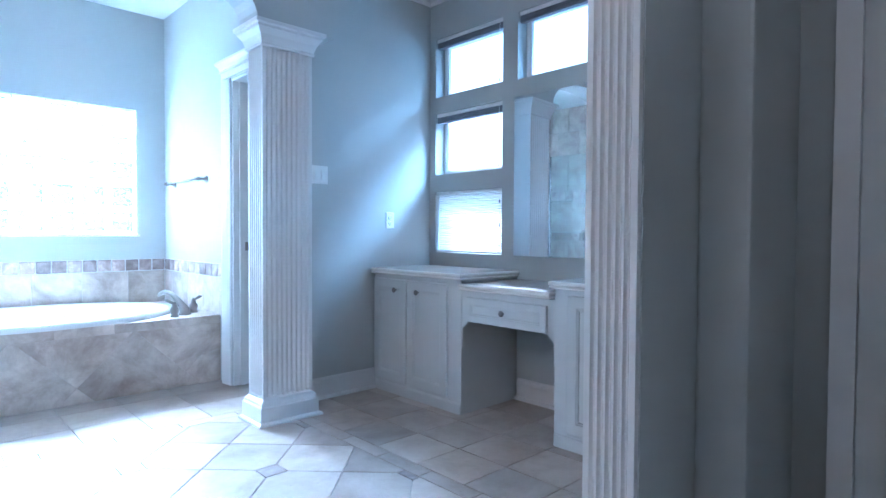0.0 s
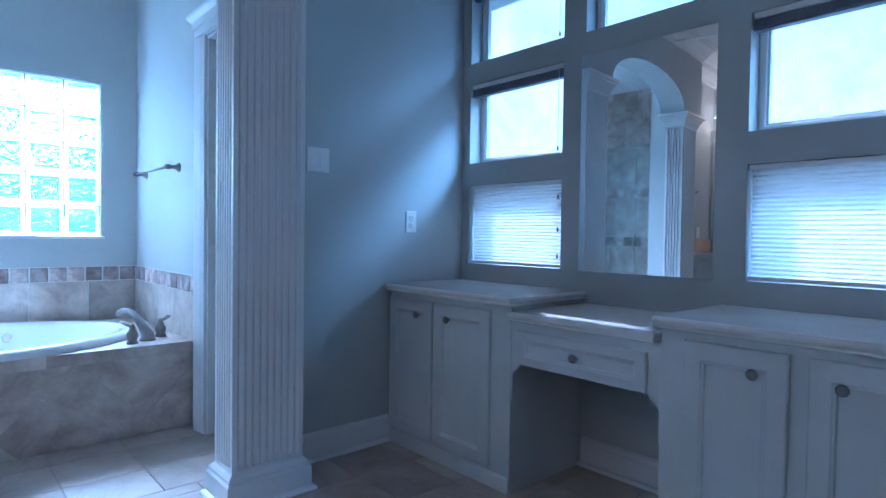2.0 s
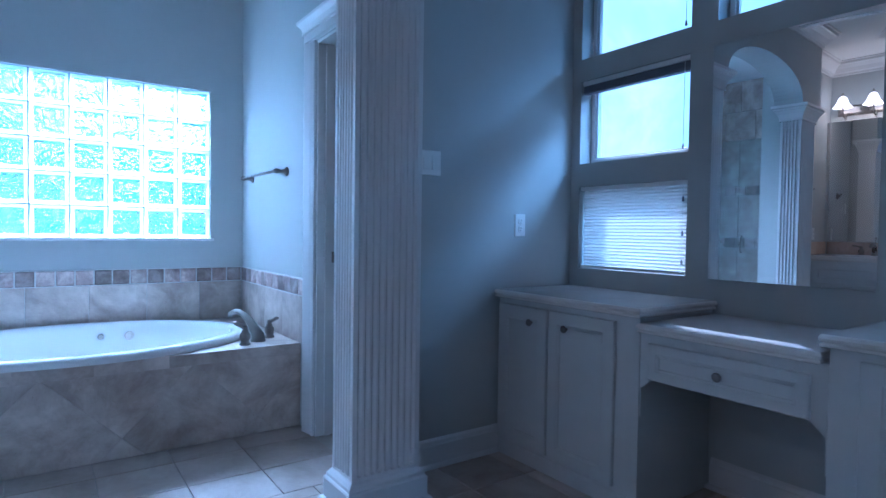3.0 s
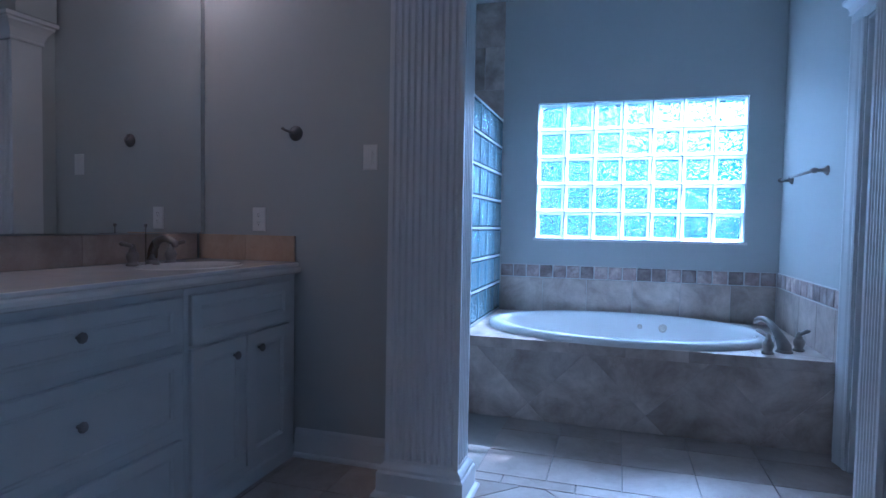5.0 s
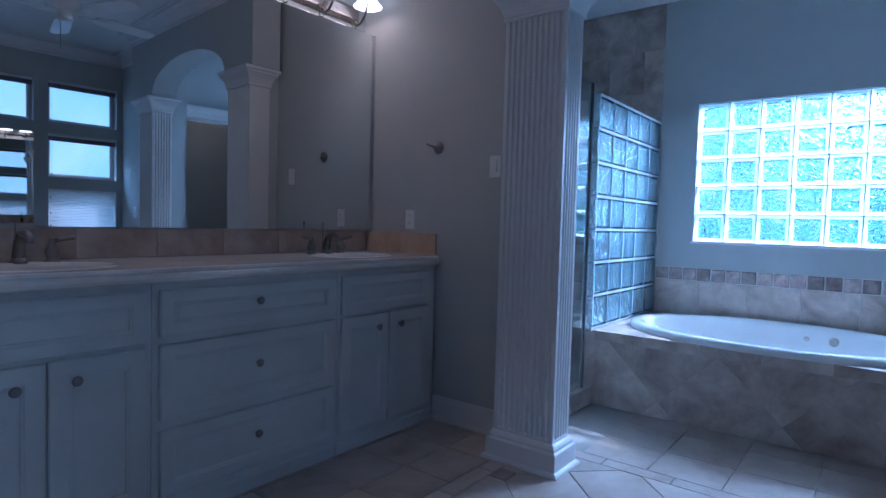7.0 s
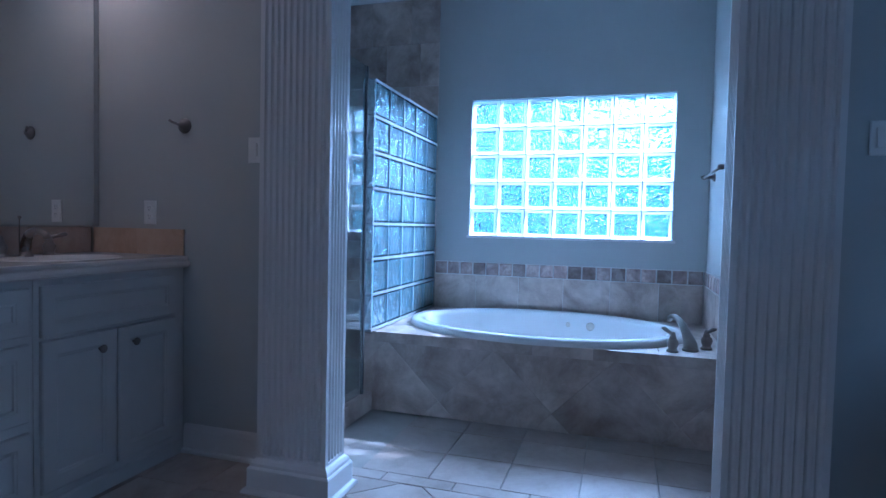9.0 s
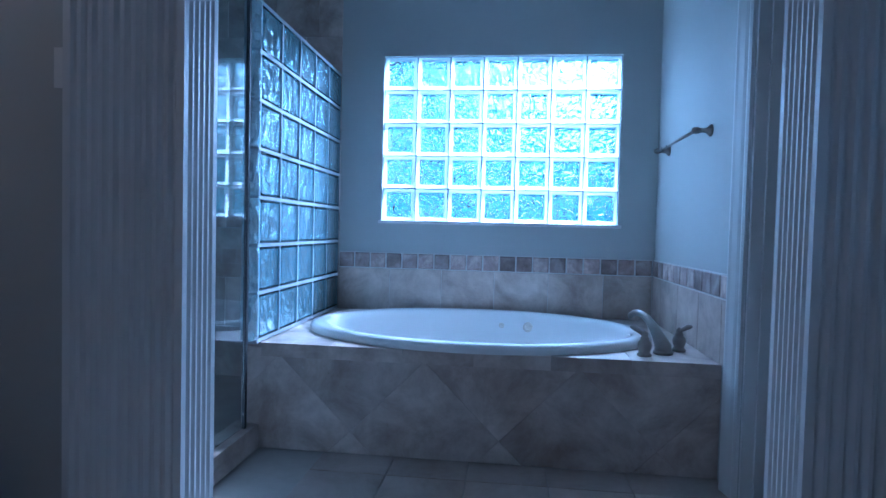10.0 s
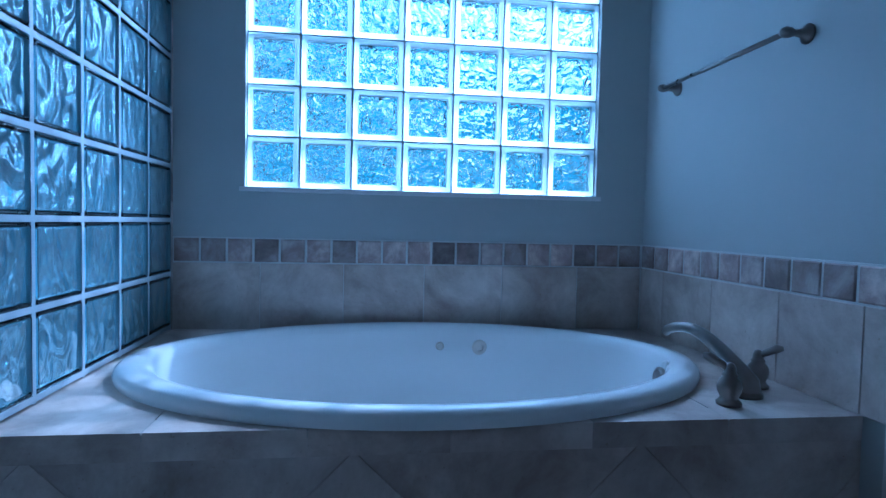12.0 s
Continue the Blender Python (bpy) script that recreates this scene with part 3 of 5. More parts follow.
screen = empty("glass_block_screen", "clear glass block wall between bathtub and shower", "glass block wall", "", "structure", (-4.28, YB - 0.05, DECK))
SW, SH = 0.2355, 0.2097
blocks(screen, block_mesh(SW - 0.016, SH - 0.016, 0.085, SCREEN, SCREEN_RIM, 0.012), [(X0 + 0.012 + SW * (i + 0.5), YB - 0.045, DECK + 0.012 + SH * (j + 0.5)) for i in range(5) for j in range(7)], Matrix.Identity(4))
bm = bmesh.new()
for i in range(6):
    x = X0 + 0.012 + SW * i
    box(x - 0.0075, x + 0.0075, YB - 0.086, YB - 0.005, DECK, DECK + 0.012 + SH * 7, 0, bm)
for j in range(8):
    z = DECK + 0.012 + SH * j
    box(X0 + 0.004, X0 + 0.012 + SW * 5, YB - 0.0865, YB - 0.0045, z - 0.0075, z + 0.0075, 0, bm)
part("mortar", bm, JOINT, screen)
for j in range(7):
    z0 = DECK + 0.017 + SH * j
    x = X0 + 0.012 + SW * 5 + 0.005
    loop = [(x, YB - 0.087)] + [(x + 0.036 * math.sin(math.pi * k / 10), YB - 0.045 - 0.042 * math.cos(math.pi * k / 10)) for k in range(11)] + [(x, YB - 0.003)]
    e = part("end_block", rings([[(a, b, z0) for a, b in loop], [(a, b, z0 + SH - 0.010) for a, b in loop]]), SCREEN, screen, "rounded clear end block")
    e.visible_shadow = False

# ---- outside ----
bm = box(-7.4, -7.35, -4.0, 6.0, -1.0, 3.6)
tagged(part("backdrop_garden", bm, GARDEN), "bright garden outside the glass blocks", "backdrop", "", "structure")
bm = box(-7.0, 4.0, 7.2, 7.25, -1.0, 6.0)
tagged(part("backdrop_yard", bm, YARD), "pale bright yard outside the windows", "backdrop", "", "structure")

eave = empty("eave", "white boarded roof overhang above the windows", "eave", "", "structure", (-1.7, 3.7, 2.75))
for k in range(5):
    part("soffit_board", box(-5.0, 1.5, 3.34 + 0.10 * k, 3.34 + 0.10 * k + 0.094, 2.76, 2.775), VINYL, eave)
part("fascia", box(-5.0, 1.5, 3.838, 3.858, 2.70, 2.82, 0.003), VINYL, eave)

# ---- bathtub surround ----
CX, CY, RX, RY = -4.288, 0.89, 0.57, 0.865


def ellipse(rx, ry, z, n=72, dx=0.0, dy=0.0):
    return [(CX + dx + rx * math.cos(2 * math.pi * i / n), CY + dy + ry * math.sin(2 * math.pi * i / n), z) for i in range(n)]


def deck_loop(z, n=72):
    out = []
    x0, x1, y0, y1 = X0 + 0.004, XT, YB + 0.0, Y1 - 0.004
    for i in range(n):
        a = 2 * math.pi * i / n
        dx, dy = math.cos(a) * RX, math.sin(a) * RY
        t = min(((x1 if dx > 0 else x0) - CX) / dx if abs(dx) > 1e-6 else 9e9, ((y1 if dy > 0 else y0) - CY) / dy if abs(dy) > 1e-6 else 9e9)
        out.append((CX + dx * t, CY + dy * t, z))
    cs = [(x0, y0), (x1, y0), (x1, y1), (x0, y1)]
    for c in cs:
        k = min(range(n), key=lambda i: (out[i][0] - c[0]) ** 2 + (out[i][1] - c[1]) ** 2)
        out[k] = (*c, z)
    return out


deck = rings([ellipse(RX - 0.06, RY - 0.06, DECK - 0.06), ellipse(RX - 0.06, RY - 0.06, DECK), deck_loop(DECK), deck_loop(DECK - 0.018), deck_loop(DECK - 0.06)], False)
deck_ob = empty("tub_deck", "pale travertine tiled deck around the bathtub", "tub deck", "", "structure", (CX, CY, DECK))
cuts = [YB - 1, 0.27, 0.602, 0.91, 1.235, 1.565, Y1 + 1]
for a, b in zip(cuts, cuts[1:]):
    piece = deck.copy()
    for y, outer in ((a + 0.0013, False), (b - 0.0013, True)):
        bmesh.ops.bisect_plane(piece, geom=piece.verts[:] + piece.edges[:] + piece.faces[:], plane_co=(0, y, 0), plane_no=(0, 1, 0), clear_outer=outer, clear_inner=not outer)
    part("tile", piece, WALL_STONE, deck_ob)
deck.free()
part("grout_bed", box(XT - 0.10, XT - 0.004, YB + 0.001, Y1 - 0.005, DECK - 0.05, DECK - 0.006), GROUT, deck_ob)
surround = structure("tub_front", box(XT - 0.06, XT - 0.012, YB - 0.10, Y1 - 0.002, 0, DECK - 0.02), GROUT, "travertine tiled bathtub front", "tub surround")
structure("tub_end", box(X0, XT - 0.012, YB - 0.10, YB, 0, DECK - 0.001), WALL_STONE, "travertine end wall under the glass block screen", "tub surround")

tub = empty("bathtub", "white oval drop-in whirlpool bathtub with rolled rim", "bathtub", "", "", (CX, CY, DECK))
prof = [(1.0, DECK), (1.004, DECK + 0.014), (0.998, DECK + 0.028), (0.980, DECK + 0.038), (0.945, DECK + 0.042), (0.915, DECK + 0.040), (0.897, DECK + 0.030), (0.887, DECK + 0.004), (0.874, DECK - 0.05), (0.845, DECK - 0.14), (0.80, DECK - 0.27), (0.73, DECK - 0.345), (0.60, DECK - 0.372), (0.3, DECK - 0.378), (0.02, DECK - 0.38)]
loops = []
for f, z in prof:
    squeeze = (1 - f) * 0.06
    loops.append(ellipse(RX * f - squeeze, RY * f - squeeze * 0.4, z))
shell = rings(loops, False)
floor_ring = [v for v in shell.verts if abs(v.co.z - (DECK - 0.38)) < 1e-5]
shell.faces.new(floor_ring)
part("tub_shell", shell, PORCELAIN, tub, "", True)
for jy, jr in ((1.015, 0.017), (1.17, 0.030)):
    jz = DECK - 0.045
    jx = CX - (RX * 0.872 - 0.008) * math.sqrt(max(0.05, 1 - ((jy - CY) / (RY * 0.87)) ** 2))
    part("jet", lathe([(jr, 0.0), (jr, 0.008), (jr * 0.8, 0.013), (jr * 0.45, 0.012), (jr * 0.4, 0.006)], (jx - 0.004, jy, jz), "x", 18), JET, tub, "round off-white whirlpool jet")
part("overflow_cover", lathe([(0.038, 0.0), (0.038, 0.008), (0.03, 0.014), (0.004, 0.016)], (CX + 0.128, CY + RY * 0.846, DECK - 0.020), "z", 20, None, Matrix.Rotation(radians(90), 4, "X")), NICKEL, tub, "chrome overflow cover")
part("air_button", lathe([(0.018, 0.0), (0.018, 0.006), (0.012, 0.010)], (CX + 0.135, CY + RY * 0.858, DECK + 0.022), "z", 16, None, Matrix.Rotation(radians(80), 4, "X")), TRIM, tub)


def handle_body(at, bm=None, s=1.0):
    return lathe([(0.030 * s, 0.0), (0.031 * s, 0.008 * s), (0.025 * s, 0.014 * s), (0.022 * s, 0.020 * s), (0.028 * s, 0.034 * s), (0.030 * s, 0.048 * s), (0.026 * s, 0.062 * s), (0.017 * s, 0.072 * s), (0.020 * s, 0.077 * s), (0.015 * s, 0.082 * s), (0.014 * s, 0.094 * s), (0.010 * s, 0.104 * s), (0.002 * s, 0.108 * s)], at, "z", 18, bm)


fa = Vector((-3.85, 1.635, DECK))
fb = Vector((-3.92, 1.73, DECK))
fc = Vector((-3.995, 1.818, DECK))
tf = empty("tub_faucet", "brushed nickel arched tub spout with two lever handles", "faucet", "", "", fb)
aim = Vector((-0.94, -0.34, 0))
part("spout", tube([fb, fb + Vector((0, 0, 0.022)), *bezier(fb + Vector((0, 0, 0.03)), fb + aim * 0.055 + Vector((0, 0, 0.085)), fb + aim * 0.15 + Vector((0, 0, 0.195)), fb + aim * 0.265 + Vector((0, 0, 0.132)), 14), fb + aim * 0.273 + Vector((0, 0, 0.118))], [0.036, 0.037, 0.036, 0.034, 0.031, 0.028, 0.025, 0.0225, 0.0205, 0.019, 0.0175, 0.0165, 0.016, 0.0155, 0.015, 0.0145, 0.014, 0.011], 16), NICKEL, tf, "", True)
part("spout_base", lathe([(0.043, 0.0), (0.043, 0.008), (0.036, 0.016), (0.034, 0.03)], fb, "z", 20), NICKEL, tf, "", True)
for h, d in ((fa, Vector((-0.3, -0.5, 0))), (fc, Vector((0.45, 0.35, 0)))):
    hb = part("handle", handle_body(h), NICKEL, tf, "", True)
    part("lever", tube([h + Vector((0, 0, 0.088)), h + d * 0.03 + Vector((0, 0, 0.10)), h + d * 0.085 + Vector((0, 0, 0.118)), h + d * 0.11 + Vector((0, 0, 0.120))], [0.009, 0.010, 0.012, 0.006], 10), NICKEL, hb, "", True)

# ---- towel bar ----
tb = empty("towel_bar", "brushed nickel towel bar on two posts", "towel bar", "", "", (-4.25, Y1, 1.45))
for px in (-3.99, -4.66):
    part("post", lathe([(0.028, 0.0), (0.028, 0.006), (0.022, 0.012), (0.012, 0.022), (0.010, 0.045), (0.015, 0.055), (0.016, 0.07), (0.010, 0.082), (0.001, 0.086)], (px, Y1, 1.462), "z", 16, None, Matrix.Rotation(radians(90), 4, "X")), NICKEL, tb, "", True)
part("rail", tube([(-3.99, Y1 - 0.064, 1.462), (-4.66, Y1 - 0.064, 1.462)], 0.008, 12), NICKEL, tb, "", True)

# ---- doorway to the toilet room ----
dc = empty("door_casing", "white painted moulded door casing with crown head", "door casing", "", "structure", (-3.27, Y1, 0))


def casing_profile(u0, u1, flip=1):
    return [(u0, 0.0), (u0, 0.012), (u0 + (u1 - u0) * 0.14, 0.016), (u0 + (u1 - u0) * 0.30, 0.012), (u0 + (u1 - u0) * 0.45, 0.018), (u0 + (u1 - u0) * 0.78, 0.024), (u0 + (u1 - u0) * 0.9, 0.028), (u1, 0.028), (u1, 0.0)]


for u0, u1 in ((-3.55, -3.66), (-2.98, -2.89)):
    loop = casing_profile(u0, u1)
    part("side_casing", rings([[(u, Y1 - w, 0) for u, w in loop], [(u, Y1 - w, 2.125) for u, w in loop]]), TRIM, dc)
part("head_casing", moulded(-3.66, -2.89, Y1 - 0.028, Y1 - 0.001, [(0.0, 2.125), (0.0, 2.165), (0.010, 2.168), (0.010, 2.178), (0.006, 2.182), (0.014, 2.205), (0.032, 2.226), (0.034, 2.24), (0.02, 2.243)]), TRIM, dc)
part("door_jamb", box(-3.5445, -3.530, Y1 + 0.002, Y1 + 0.118, 0, 2.105), TRIM, dc)
part("door_stop", box(-3.530, -3.518, Y1 + 0.045, Y1 + 0.08, 0, 2.12), TRIM, dc)
part("head_jamb", box(-3.5445, -2.986, Y1 + 0.002, Y1 + 0.118, 2.105, 2.119), TRIM, dc)
part("strike_plate", box(-3.5305, -3.528, Y1 + 0.084, Y1 + 0.114, 0.94, 1.0, 0.001), NICKEL, dc, "small nickel strike plate")

# ---- toilet room ----
toilet = empty("toilet", "white two-piece toilet with closed lid", "toilet", "", "", (-4.35, 2.55, 0))
ty = 2.55


def oval(cx, cy, rx, ry, z, n=28):
    return [(cx + rx * math.cos(2 * math.pi * i / n), cy + ry * math.sin(2 * math.pi * i / n), z) for i in range(n)]


part("bowl", rings([oval(-4.36, ty, 0.25, 0.12, 0.0), oval(-4.36, ty, 0.24, 0.115, 0.03), oval(-4.37, ty, 0.21, 0.10, 0.12), oval(-4.34, ty, 0.23, 0.13, 0.24), oval(-4.31, ty, 0.27, 0.175, 0.34), oval(-4.30, ty, 0.28, 0.185, 0.385), oval(-4.30, ty, 0.27, 0.175, 0.40)]), PORCELAIN, toilet, "", True)
part("seat", rings([oval(-4.30, ty, 0.285, 0.19, 0.402), oval(-4.30, ty, 0.29, 0.195, 0.412), oval(-4.30, ty, 0.285, 0.19, 0.424)]), PORCELAIN, toilet, "", True)
part("lid", rings([oval(-4.30, ty, 0.288, 0.192, 0.426), oval(-4.30, ty, 0.292, 0.196, 0.436), oval(-4.30, ty, 0.275, 0.18, 0.452), oval(-4.30, ty, 0.20, 0.12, 0.458)]), PORCELAIN, toilet, "", True)
part("tank", moulded(-4.82, -4.62, ty - 0.20, ty + 0.20, [(-0.03, 0.40), (-0.01, 0.43), (0.0, 0.60), (0.004, 0.74)]), PORCELAIN, toilet)
part("tank_lid", box(-4.835, -4.605, ty - 0.215, ty + 0.215, 0.741, 0.775, 0.01), PORCELAIN, toilet)
part("flush_lever", tube([(-4.612, ty - 0.14, 0.69), (-4.60, ty - 0.14, 0.69), (-4.598, ty - 0.08, 0.684)], 0.006, 8), NICKEL, toilet)
tc = empty("wall_cabinet", "cream painted cabinet over the toilet", "cabinet", "", "", (-4.72, ty, 1.5))
part("body", box(X0 + 0.002, -4.60, 2.30, 3.0, 1.64, 2.35, 0.004), CABINET, tc)
for a, b in ((2.305, 2.647), (2.653, 2.995)):
    d = part("door", box(-4.60, -4.58, a, b, 1.65, 2.34, 0.004), CABINET, tc)
    part("knob", lathe([(0.006, 0.0), (0.006, 0.012), (0.014, 0.018), (0.013, 0.026), (0.003, 0.03)], (-4.58, b - 0.03 if a < 2.5 else a + 0.03, 1.74), "x", 12), DARK_METAL, d)

# ---- cabinets ----


def panel_front(x0, x1, z0, z1, y, face, rail=0.05, proud=0.018):
    """A drawer front or door with a recessed flat panel and a small inner bead; face is +1 or -1 along y."""
    bm = bmesh.new()

    def ring(g, d):
        return [bm.verts.new((a, y + face * d, b)) for a, b in ((x0 + g, z0 + g), (x1 - g, z0 + g), (x1 - g, z1 - g), (x0 + g, z1 - g))]

    rail = min(rail, (z1 - z0) * 0.28, (x1 - x0) * 0.3)
    rows = [ring(0, 0), ring(0, proud - 0.004), ring(0.004, proud), ring(rail, proud), ring(rail + 0.004, proud - 0.003), ring(rail + 0.010, proud - 0.004), ring(rail + 0.014, proud - 0.009)]
    for a, b in zip(rows, rows[1:]):
        for i in range(4):
            j = (i + 1) % 4
            bm.faces.new((a[i], a[j], b[j], b[i]))
    bm.faces.new(rows[0])
    bm.faces.new(rows[-1])
    return bm


def knob(at, face, parent):
    """A round ribbed knob on a short stem."""
    seg = 20
    m = Matrix.Translation(at) @ Matrix.Rotation(radians(-90 * face), 4, "X")
    loops = []
    for r, h, rib in ((0.006, 0.0, 0), (0.0065, 0.004, 0), (0.005, 0.010, 0), (0.012, 0.014, 0), (0.0165, 0.019, 0.03), (0.0165, 0.023, 0.05), (0.012, 0.028, 0.06), (0.005, 0.030, 0.05), (0.001, 0.0305, 0)):
        loops.append([m @ Vector((r * (1 + rib * (1 if i % 2 else -1)) * math.cos(2 * math.pi * i / seg), r * (1 + rib * (1 if i % 2 else -1)) * math.sin(2 * math.pi * i / seg), h)) for i in range(seg)])
    return part("knob", rings(loops), DARK_METAL, parent, "dark ribbed metal knob")


def carcass(root, x0, x1, yf, yb, z1, face, open_front=False):
    """Face frame box with a moulded base."""
    lo, hi = min(yf, yb), max(yf, yb)
    part("body", box(x0, x1, lo, hi, 0.0, z1, 0.002), CABINET, root)
    if face > 0:
        part("base_moulding", moulded(x0 + 0.009, x1 - 0.009, yf - 0.02, yf + 0.001, [(0.006, 0.0), (0.006, 0.055), (0.003, 0.062), (0.0, 0.066)]), CABINET, root)
    else:
        part("base_moulding", moulded(x0 + 0.009, x1 - 0.009, yf - 0.001, yf + 0.02, [(0.006, 0.0), (0.006, 0.055), (0.003, 0.062), (0.0, 0.066)]), CABINET, root)


VF = -0.63
VZ = 0.888


def base_unit(x0, x1, a0, cut, b1, label, zt=(0.676, 0.862), zd=(0.10, 0.662)):
    root = empty("vanity_cabinet", label, "cabinet", "double vanity cabinets", "", ((x0 + x1) / 2, VF, 0))
    carcass(root, x0, x1, VF, YS + 0.002, VZ, 1)
    part("false_front", panel_front(a0, b1, zt[0], zt[1], VF, 1, 0.045), CABINET, root)
    for a, b, k in ((a0, cut - 0.004, cut - 0.076), (cut + 0.004, b1, cut + 0.090)):
        d = part("door", panel_front(a, b, zd[0], zd[1], VF, 1, 0.055), CABINET, root)
        knob((k, VF + 0.018, 0.594), 1, d)
    return root


base_unit(XW + 0.008, -2.112, -2.784, -2.460, -2.134, "white painted sink base cabinet with two panelled doors")
base_unit(-1.242, -0.575, -1.219, -0.917, -0.61, "white painted sink base cabinet with two panelled doors")
drawers = empty("drawer_cabinet", "white painted vanity cabinet with three panelled drawers", "cabinet", "double vanity cabinets", "", (-1.677, VF, 0))
carcass(drawers, -2.110, -1.244, VF, YS + 0.002, VZ, 1)
for z0, z1, kz in ((0.692, 0.860, 0.793), (0.386, 0.662, 0.535), (0.10, 0.348, 0.240)):
    d = part("drawer", panel_front(-2.088, -1.270, z0, z1, VF, 1, 0.045), CABINET, drawers)
    knob((-1.668, VF + 0.018, kz), 1, d)

# ---- double vanity top ----


def sink_top(x0, x1, y0, y1, z0, z1, sinks, rx, ry):
    """A slab with a stepped front edge and oval basins sunk into it."""
    bm = bmesh.new()
    n = 40
    edges = [x0] + [(a[0] + b[0]) / 2 for a, b in zip(sinks, sinks[1:])] + [x1]
    for (cx, cy), a, b in zip(sinks, edges, edges[1:]):
        outer = []
        for i in range(n):
            t = 2 * math.pi * i / n
            dx, dy = math.cos(t) * rx, math.sin(t) * ry
            k = min(((b if dx > 0 else a) - cx) / dx if abs(dx) > 1e-6 else 9e9, ((y1 if dy > 0 else y0) - cy) / dy if abs(dy) > 1e-6 else 9e9)
            outer.append([cx + dx * k, cy + dy * k])
        for c in ((a, y0), (b, y0), (b, y1), (a, y1)):
            k = min(range(n), key=lambda i: (outer[i][0] - c[0]) ** 2 + (outer[i][1] - c[1]) ** 2)
            outer[k] = list(c)
        loops = [[(p[0], p[1], z1) for p in outer]]
        for f, dz in ((1.06, 0.0), (1.03, 0.004), (1.0, 0.0), (0.96, -0.012), (0.88, -0.06), (0.7, -0.11), (0.4, -0.135), (0.05, -0.14)):
            loops.append([(cx + rx * f * math.cos(2 * math.pi * i / n), cy + ry * f * math.sin(2 * math.pi * i / n), z1 + dz) for i in range(n)])
        rows = [[bm.verts.new(p) for p in lp] for lp in loops]
        for r, q in zip(rows, rows[1:]):
            for i in range(n):
                j = (i + 1) % n
                bm.faces.new((r[i], r[j], q[j], q[i]))
        bm.faces.new(rows[-1])
    prof = [(y1, z1), (y1 + 0.004, z1 - 0.002), (y1 + 0.006, z1 - 0.012), (y1 + 0.004, z1 - 0.018), (y1 + 0.014, z1 - 0.024), (y1 + 0.018, z1 - 0.036), (y1 + 0.014, z0 + 0.006), (y1 + 0.006, z0), (y1 - 0.05, z0)]
    pa = [bm.verts.new((x0, y, z)) for y, z in prof]
    pb = [bm.verts.new((x1, y, z)) for y, z in prof]
    for i in range(len(prof) - 1):
        bm.faces.new((pa[i], pb[i], pb[i + 1], pa[i + 1]))
    bm.faces.new(pa)
    bm.faces.new(pb[::-1])
    return bm


vt = empty("vanity_countertop", "glossy cream cultured marble vanity top with two moulded sinks", "countertop", "", "", (-1.7, -0.9, 0.9))
SINKS = [(-2.42, -0.86), (-0.966, -0.86)]
part("slab", sink_top(XW + 0.002, XE0 + 0.018, YS + 0.07, -0.615, 0.889, 0.942, SINKS, 0.24, 0.165), MARBLE, vt)
for sx, sy in SINKS:
    part("drain", lathe([(0.022, 0.0), (0.022, 0.003), (0.012, 0.004), (0.002, 0.007)], (sx, sy, 0.803), "z", 16), NICKEL, vt)

splash_holder = structure("trim_splash_back", box(XW + 0.02, XE0 + 0.018, YS + 0.001, YS + 0.06, 0.9, 1.066), GROUT, "stone splash behind the vanity top", "splashback")
splash_side = structure("trim_splash_side", box(XW + 0.001, XW + 0.010, YS + 0.075, -0.628, 0.943, 1.068), GROUT, "warm stone splash on the side wall", "splashback")
n_sp = 7
for k in range(n_sp):
    a, b = XW + 0.021 + (XE0 - XW - 0.01) * k / n_sp, XW + 0.021 + (XE0 - XW - 0.01) * (k + 1) / n_sp
    tile([(a, 0.943), (b, 0.943), (b, 1.068), (a, 1.068)], lambda u, v, w: (u, YS + 0.060 + w, v), 0.008, splash_holder, BACK_STONE, "tile", 0.0007, 0.001)
for a, b in ((YS + 0.075, -0.90), (-0.90, -0.626)):
    tile([(a, 0.943), (b, 0.943), (b, 1.068), (a, 1.068)], lambda u, v, w: (XW + 0.010 + w, u, v), 0.006, splash_side, WARM_STONE, "tile", 0.0009, 0.001)

# ---- vanity faucets ----


def vanity_faucet(x, y, z):
    root = empty("basin_faucet", "brushed nickel widespread basin faucet with two lever handles", "faucet", "vanity faucets", "", (x, y, z))
    p = Vector((x, y, z))
    part("spout", tube([p, p + Vector((0, 0, 0.03)), *bezier(p + Vector((0, 0, 0.035)), p + Vector((0, 0.0, 0.10)), p + Vector((0, 0.05, 0.135)), p + Vector((0, 0.115, 0.095)), 8), p + Vector((0, 0.12, 0.078))], [0.021, 0.022, 0.021, 0.020, 0.019, 0.018, 0.017, 0.016, 0.015, 0.0145, 0.014, 0.012], 14), NICKEL, root, "", True)
    part("spout_base", lathe([(0.029, 0.0), (0.029, 0.006), (0.023, 0.012), (0.022, 0.02)], p, "z", 18), NICKEL, root, "", True)
    part("lift_rod", tube([p + Vector((0, -0.035, 0.0)), p + Vector((0, -0.035, 0.160))], 0.0025, 6), DARK_METAL, root)
    part("lift_knob", lathe([(0.003, 0.0), (0.008, 0.006), (0.006, 0.014), (0.001, 0.016)], p + Vector((0, -0.035, 0.158)), "z", 10), DARK_METAL, root)
    for s in (-1, 1):
        h = p + Vector((s * 0.105, 0, 0))
        hb = part("handle", handle_body(h, None, 0.85), NICKEL, root, "", True)
        part("lever", tube([h + Vector((0, 0, 0.078)), h + Vector((s * 0.02, 0.005, 0.085)), h + Vector((s * 0.065, 0.012, 0.094)), h + Vector((s * 0.075, 0.014, 0.093))], [0.008, 0.008, 0.010, 0.005], 10), NICKEL, hb, "", True)
    return root


